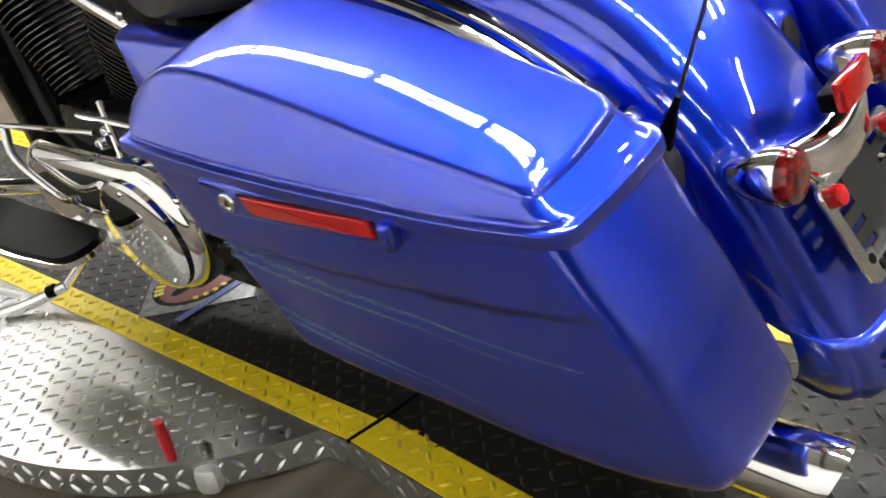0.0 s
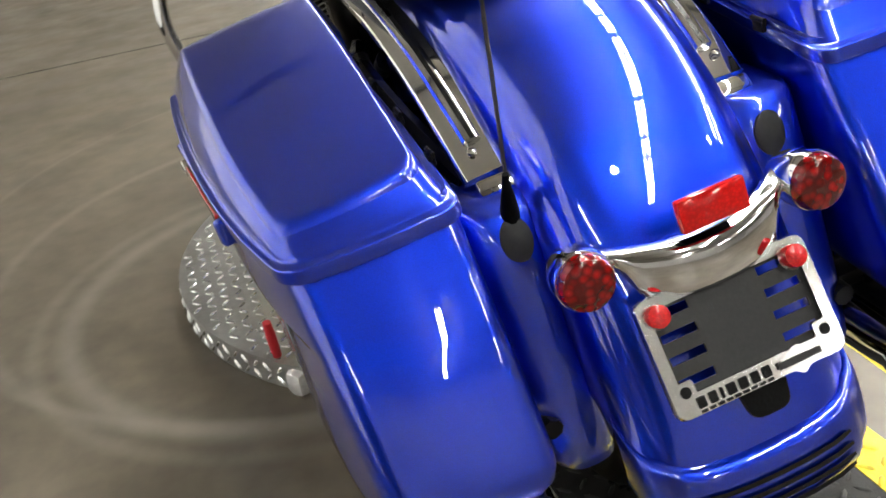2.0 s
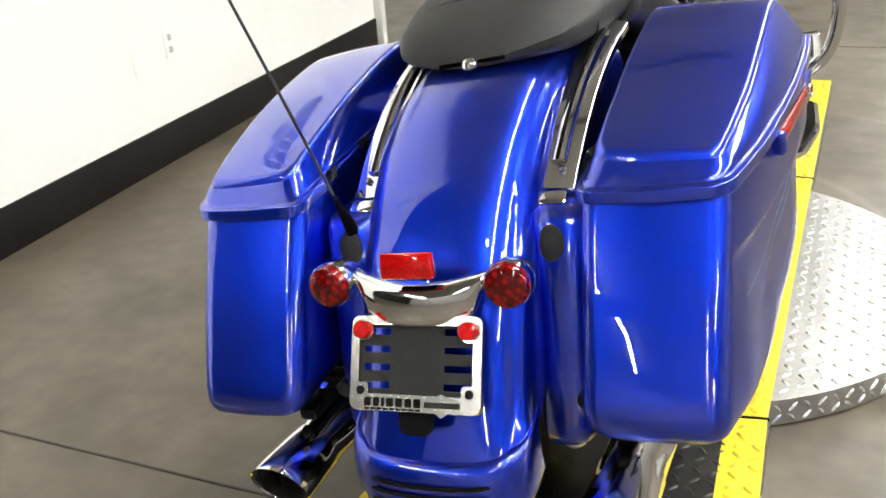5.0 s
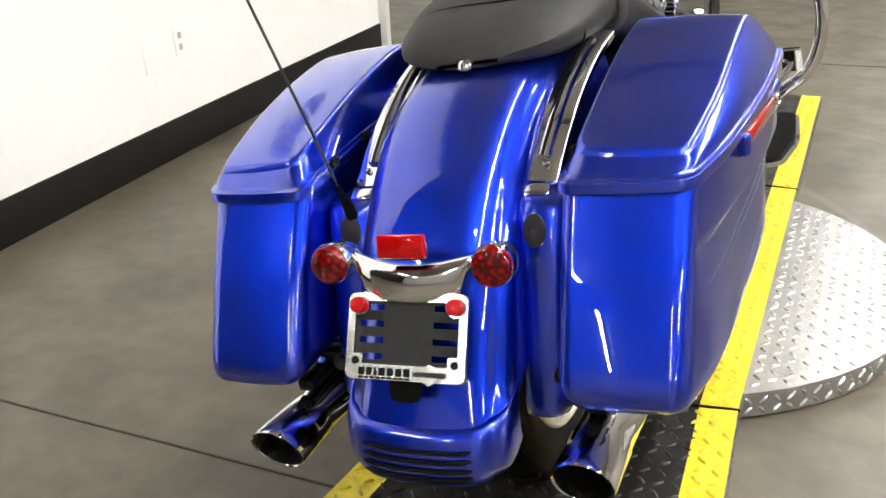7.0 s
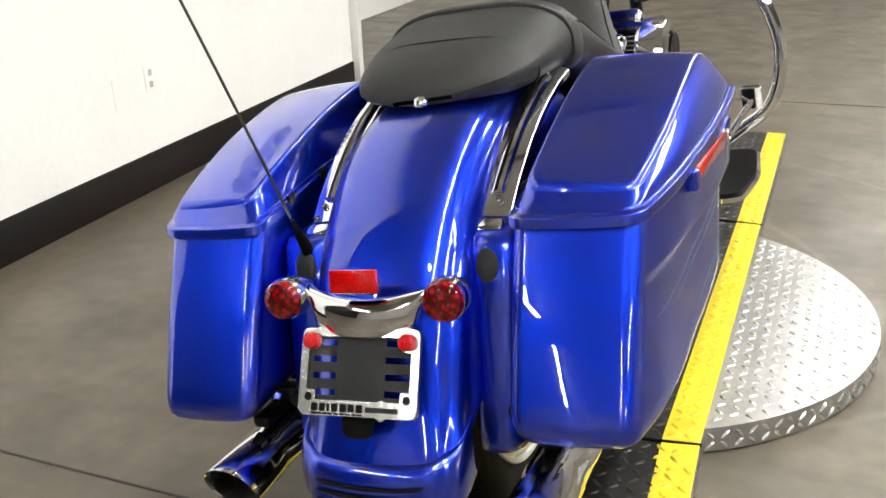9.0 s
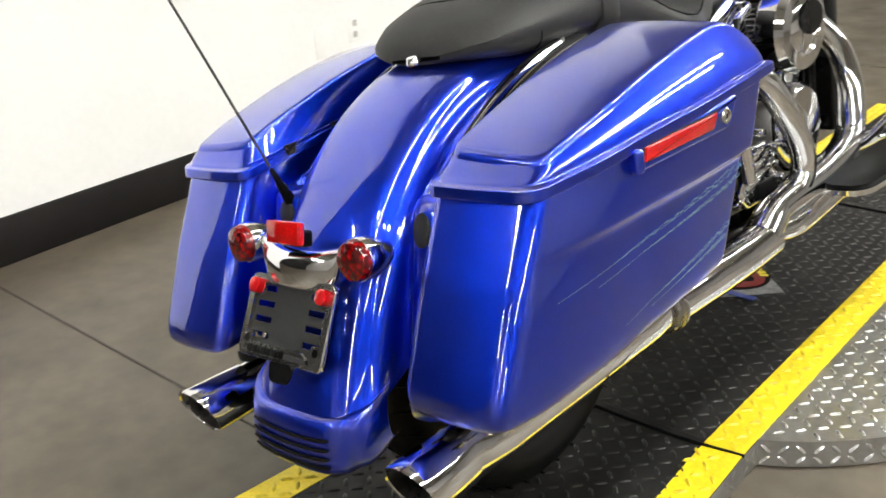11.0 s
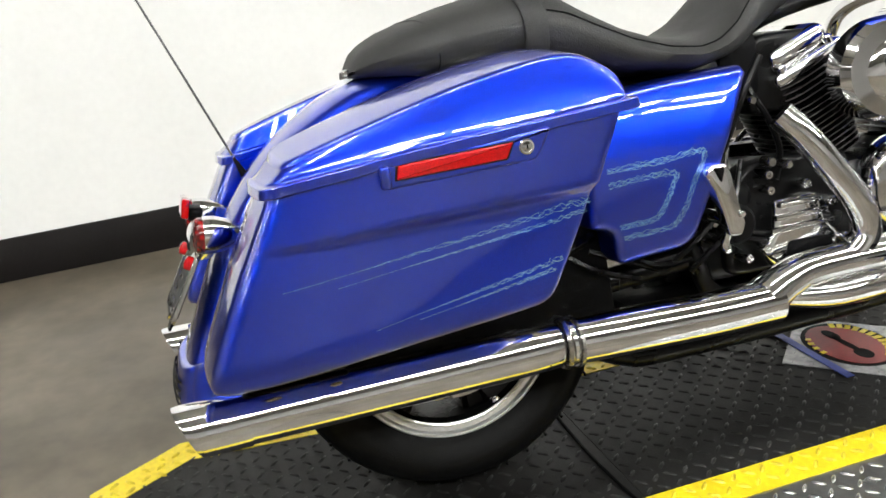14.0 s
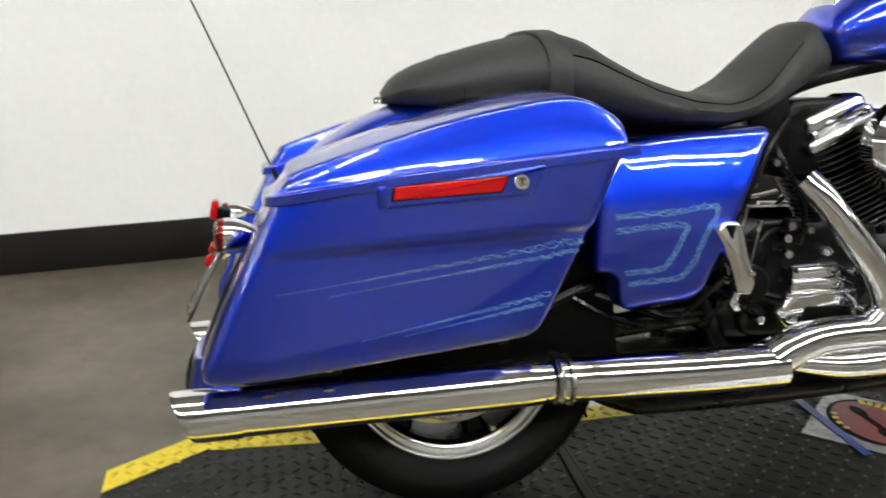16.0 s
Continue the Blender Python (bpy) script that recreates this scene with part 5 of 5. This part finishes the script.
        tube([(s * 0.165, 0.615, 0.66), (s * 0.168, 0.57, 0.56), (s * 0.165, 0.50, 0.43), (s * 0.16, 0.46, 0.37)], 0.008, 8, f)
    part("frame", f, BLACK_METAL, bike, "black tubular frame")
    for s in (-1, 1):
        part("lower_rail", tube([(s * 0.118, 0.30, 0.235), (s * 0.125, 0.38, 0.195), (s * 0.13, 0.46, 0.184), (s * 0.13, 0.80, 0.182), (s * 0.12, 1.12, 0.19)], 0.024, 12), BLACK_METAL, bike, "black lower frame rail")
    part("battery_box", rbox((0, 0.47, 0.535), (0.28, 0.20, 0.25), 0.02), BLACK_PLASTIC, bike, "black battery box")
    part("intake", rbox((0.0, 0.672, 0.652), (0.22, 0.09, 0.13), 0.025), BLACK_PLASTIC, bike, "black intake housing")
    part("rear_casting", slab(round_poly([(0.700, 0.56), (0.705, 0.60), (0.72, 0.70), (0.86, 0.70), (0.86, 0.56)], 0.02), -0.10, 0.085, 0.01), BLACK_METAL, bike, "black casting between frame and cylinder")
    part("oil_tank", rbox((0.0, 0.545, 0.635), (0.24, 0.17, 0.10), 0.025), BLACK_METAL, bike, "black tank under the seat")
    random.seed(4)
    for k in range(9):
        y = 0.33 + 0.05 * k
        part("hose", tube([(0.16, y - 0.06, 0.40 - 0.004 * k), (0.175, y, 0.37 + random.uniform(-0.02, 0.03)), (0.16, y + 0.08, 0.345 + random.uniform(-0.02, 0.03))], 0.0055, 6), BLACK_METAL, bike, "black hose")
    for k, (y, z) in enumerate(((0.505, 0.45), (0.535, 0.425), (0.56, 0.40))):
        part("hose", tube([(0.165, y + 0.06, z + 0.10), (0.188, y + 0.015, z), (0.184, y - 0.03, z - 0.045), (0.165, y - 0.055, z - 0.075)], 0.005, 8), BLACK_METAL, bike, "black hose")
    # rim of the side cover, cable and bolts in the gap ahead of it
    part("cover_edge_tube", tube([(0.185, 0.655, 0.672), (0.196, 0.615, 0.625), (0.196, 0.590, 0.575), (0.190, 0.555, 0.50)], 0.007, 8), BLACK_METAL, bike, "black tube beside the side cover")
    for y, z, r in ((0.592, 0.565, 0.009), (0.635, 0.600, 0.008), (0.665, 0.490, 0.010), (0.700, 0.480, 0.008), (0.545, 0.405, 0.008)):
        part("bolt", lathe((0.165, y, z), (1, 0, 0), [(0, r), (0.022, r), (0.026, r * 0.7), (0.026, r * 0.4)], 10), DULL_CHROME, bike, "small bright bolt head")
    part("cable", tube([(0.10, 0.66, 0.66), (0.135, 0.675, 0.60), (0.14, 0.70, 0.555), (0.145, 0.715, 0.50), (0.15, 0.70, 0.45)], 0.006, 8), BLACK_METAL, bike, "black cable")
    part("sensor", lathe((0.135, 0.605, 0.435), (1, 0.1, 0), [(0, 0.030), (0.03, 0.030), (0.036, 0.024), (0.038, 0.010)], 20), BLACK_PLASTIC, bike, "round black cover")
    # made-up black box that keeps the view past the engine dark
    part("oil_cooler", rbox((0, 1.325, 0.47), (0.22, 0.05, 0.34), 0.01), BLACK_METAL, bike, "added black filler box ahead of the engine")
    part("oil_pan", rbox((0, 0.62, 0.215), (0.20, 0.40, 0.10), 0.03), BLACK_METAL, bike, "black oil pan")
    part("drain_nut", lathe((0.15, 0.545, 0.222), (1, 0, 0), [(0, 0.012), (0.03, 0.012), (0.033, 0.008)], 6), CHROME, bike, "chrome nut")
    # passenger peg brackets
    for s in (-1, 1):
        ol = round_poly([(0.495, 0.503), (0.506, 0.517), (0.534, 0.517), (0.544, 0.500), (0.553, 0.455), (0.566, 0.410), (0.556, 0.390), (0.533, 0.394), (0.525, 0.43), (0.511, 0.474)], 0.008, 3)
        pg = part("peg_bracket", slab(ol, s * 0.228, s * 0.250, 0.006, 4, bulge=0.003), CHROME, bike, "chrome passenger peg bracket")
        # black patch on the face; stands for the shaded opening
        part("bracket_hole", slab(round_poly([(0.510, 0.512), (0.528, 0.511), (0.521, 0.486)], 0.004, 3), s * 0.249, s * 0.2545, 0.001), BLACK_METAL, pg)
        part("bracket_boss", lathe((s * 0.17, 0.540, 0.42), (s, 0, 0), [(0, 0.012), (0.062, 0.012)], 14), CHROME, pg)
        part("bracket_boss", lathe((s * 0.17, 0.515, 0.49), (s, 0, 0), [(0, 0.012), (0.062, 0.012)], 14), CHROME, pg)
        part("bracket_bolt", lathe((s * 0.246, 0.556, 0.428), (s, 0, 0), [(0, 0.006), (0.008, 0.006), (0.010, 0.004)], 8), CHROME, pg)
        part("bracket_link", tube([(s * 0.235, 0.540, 0.400), (s * 0.228, 0.536, 0.378), (s * 0.226, 0.541, 0.364)], [0.008, 0.007, 0.010, 0.008], 10), CHROME, pg)


def tank(bike):
    rings = []
    for y, w, zl, zt in ((0.775, 0.05, 0.775, 0.83), (0.79, 0.085, 0.757, 0.862), (0.83, 0.112, 0.752, 0.892), (0.90, 0.132, 0.748, 0.925), (1.0, 0.150, 0.748, 0.952), (1.12, 0.155, 0.752, 0.965), (1.22, 0.135, 0.768, 0.955), (1.28, 0.09, 0.80, 0.925), (1.30, 0.04, 0.83, 0.89)):
        ring = []
        for k in range(28):
            a = math.tau * k / 28
            c, sn = math.cos(a), math.sin(a)
            ring.append(Vector((w * (1 if c > 0 else -1) * abs(c) ** 0.8, y + 0.035, (zl + zt) / 2 + (zt - zl) / 2 * (1 if sn > 0 else -1) * abs(sn) ** 0.8)))
        rings.append(ring)
    t = part("fuel_tank", loft(rings), PAINT, bike, "glossy blue fuel tank", sharp=60)
    rows = []
    for y, z in ((0.80, 0.874), (0.85, 0.907), (0.92, 0.936), (1.0, 0.957), (1.15, 0.972)):
        y += 0.035
        rows.append([Vector((x, y, z + 0.010 - 6 * x * x)) for x in np.linspace(-0.036, 0.036, 9)] + [Vector((0.04, y, z - 0.02)), Vector((-0.04, y, z - 0.02))])
    part("console", loft(rows), CHROME, t, "chrome tank console")


def left_side(bike):
    # primary cover
    def stadium(r1, r2, ya, za, yb, zb, n=16):
        d = math.atan2(zb - za, yb - ya)
        pts = [(ya + r1 * math.cos(d + math.pi / 2 + math.pi * k / n), za + r1 * math.sin(d + math.pi / 2 + math.pi * k / n)) for k in range(n + 1)]
        pts += [(yb + r2 * math.cos(d - math.pi / 2 + math.pi * k / n), zb + r2 * math.sin(d - math.pi / 2 + math.pi * k / n)) for k in range(n + 1)]
        return pts
    pc = part("primary_cover", slab(stadium(0.128, 0.09, 0.765, 0.300, 1.05, 0.335), -0.12, -0.222, 0.030, 6), CHROME, bike, "chrome primary cover")
    part("derby_cover", lathe((-0.220, 0.765, 0.300), (-1, 0, 0), [(0, 0.108), (0.010, 0.107), (0.016, 0.098), (0.018, 0.055)], 40), CHROME, pc, "round chrome derby cover")
    for k in range(5):
        a = math.tau * k / 5 + 0.4
        part("bolt", lathe((-0.232, 0.765 + 0.09 * math.cos(a), 0.300 + 0.09 * math.sin(a)), (-1, 0, 0), [(0, 0.006), (0.006, 0.006), (0.008, 0.004)], 10), CHROME, pc)
    # shift linkage and lever
    part("shift_rod", tube([(-0.20, 0.82, 0.475), (-0.215, 1.15, 0.455)], 0.005, 8), CHROME, bike, "chrome shift linkage rod")
    part("shift_lever", tube([(-0.21, 1.14, 0.45), (-0.235, 1.10, 0.40), (-0.24, 0.98, 0.345), (-0.25, 0.90, 0.36)], [0.009, 0.008, 0.007, 0.009], 10), CHROME, bike, "chrome heel shift lever")
    part("rear_rod", tube([(-0.165, 0.66, 0.475), (-0.195, 0.86, 0.500)], 0.0045, 8), CHROME, bike, "thin chrome rod")
    part("stay_rod", tube([(-0.15, 0.86, 0.50), (-0.185, 0.80, 0.43), (-0.20, 0.78, 0.40)], 0.006, 8), CHROME, bike, "thin chrome stay")
    for y, z in ((0.70, 0.45), (0.73, 0.42), (0.66, 0.43), (0.78, 0.45), (0.84, 0.46), (0.88, 0.43)):
        part("bolt", lathe((-0.155, y, z), (-1, 0, 0), [(0, 0.010), (0.02, 0.010), (0.024, 0.007), (0.024, 0.004)], 10), CHROME, bike, "chrome bolt head")
    part("inner_primary", slab(round_poly([(0.62, 0.33), (0.63, 0.45), (0.72, 0.485), (1.0, 0.47), (1.12, 0.36), (0.9, 0.25), (0.7, 0.25)], 0.03), -0.10, -0.15, 0.01), BLACK_METAL, bike, "black inner primary case")
    # side stand, swung out
    part("side_stand", tube([(-0.12, 1.02, 0.235), (-0.17, 1.10, 0.175), (-0.245, 1.19, 0.085)], [0.012, 0.010, 0.009], 10), CHROME, bike, "chrome side stand, swung out")
    ft = part("stand_foot", tube([(-0.245, 1.19, 0.085), (-0.30, 1.25, 0.066), (-0.35, 1.30, 0.058)], [0.012, 0.013, 0.016], 10), CHROME, bike, "chrome stand foot")
    part("bumper", lathe((-0.262, 1.208, 0.082), (-0.6, 0.75, -0.2), [(0, 0.014), (0.018, 0.014)], 14), BLACK_PLASTIC, ft, "black rubber bumper")
    for s in (-1, 1):
        # rider's footboard
        ol = round_poly([(s * 0.240, 0.838), (s * 0.342, 0.838), (s * 0.366, 1.03), (s * 0.345, 1.26), (s * 0.240, 1.26)], 0.05, 6)
        fb = part("footboard", plan_slab(ol, 0.285, 0.296), CHROME, bike, "rider footboard with chrome edge", sharp=30)
        part("pad", plan_slab([((x - s * 0.295) * 0.86 + s * 0.295, (y - 1.05) * 0.93 + 1.05) for x, y in ol], 0.296, 0.303), BLACK_PLASTIC, fb, "black rubber pad", sharp=30)
        part("board_arm", tube([(s * 0.14, 1.0, 0.26), (s * 0.25, 1.0, 0.282)], 0.012, 10), CHROME, fb)
        # engine guard
        part("engine_guard", tube([(s * 0.05, 1.28, 0.72), (s * 0.20, 1.27, 0.74), (s * 0.345, 1.27, 0.70), (s * 0.397, 1.27, 0.60), (s * 0.403, 1.27, 0.50), (s * 0.372, 1.27, 0.407), (s * 0.300, 1.265, 0.352), (s * 0.18, 1.24, 0.28), (s * 0.08, 1.18, 0.24)], 0.0165, 16), CHROME, bike, "chrome engine guard")


def brake_pedal(bike):
    m = Matrix.Rotation(radians(-52), 3, "X")
    arm = part("brake_pedal", tube([(0.20, 1.10, 0.300), (0.255, 1.125, 0.335), (0.325, 1.155, 0.425), (0.341, 1.162, 0.452)], [0.010, 0.009, 0.008, 0.008], 10), CHROME, bike, "chrome brake pedal arm")
    part("pedal_plate", rbox((0.342, 1.158, 0.455), (0.050, 0.080, 0.008), 0.003, m), CHROME, arm)
    part("pedal_pad", rbox(Vector((0.342, 1.158, 0.455)) + m @ Vector((0, 0, 0.008)), (0.042, 0.070, 0.010), 0.004, m), BLACK_PLASTIC, arm, "black rubber pedal pad")


def motorcycle():
    bike = empty("motorcycle", pose(0, 0, 0, 0, -LEAN_DEG, 0))
    tagged(bike, "glossy blue touring motorcycle leaning on its side stand on the lift", "motorcycle")
    for s in (1, -1):
        saddlebag(bike, s)
    fender(bike)
    lamps(bike)
    plate(bike)
    antenna(bike)
    rails(bike)
    seat(bike)
    exhaust(bike)
    wheel(bike)
    side_cover(bike)
    engine(bike)
    tank(bike)
    left_side(bike)
    brake_pedal(bike)
    return bike


room()
motorcycle()
lift()
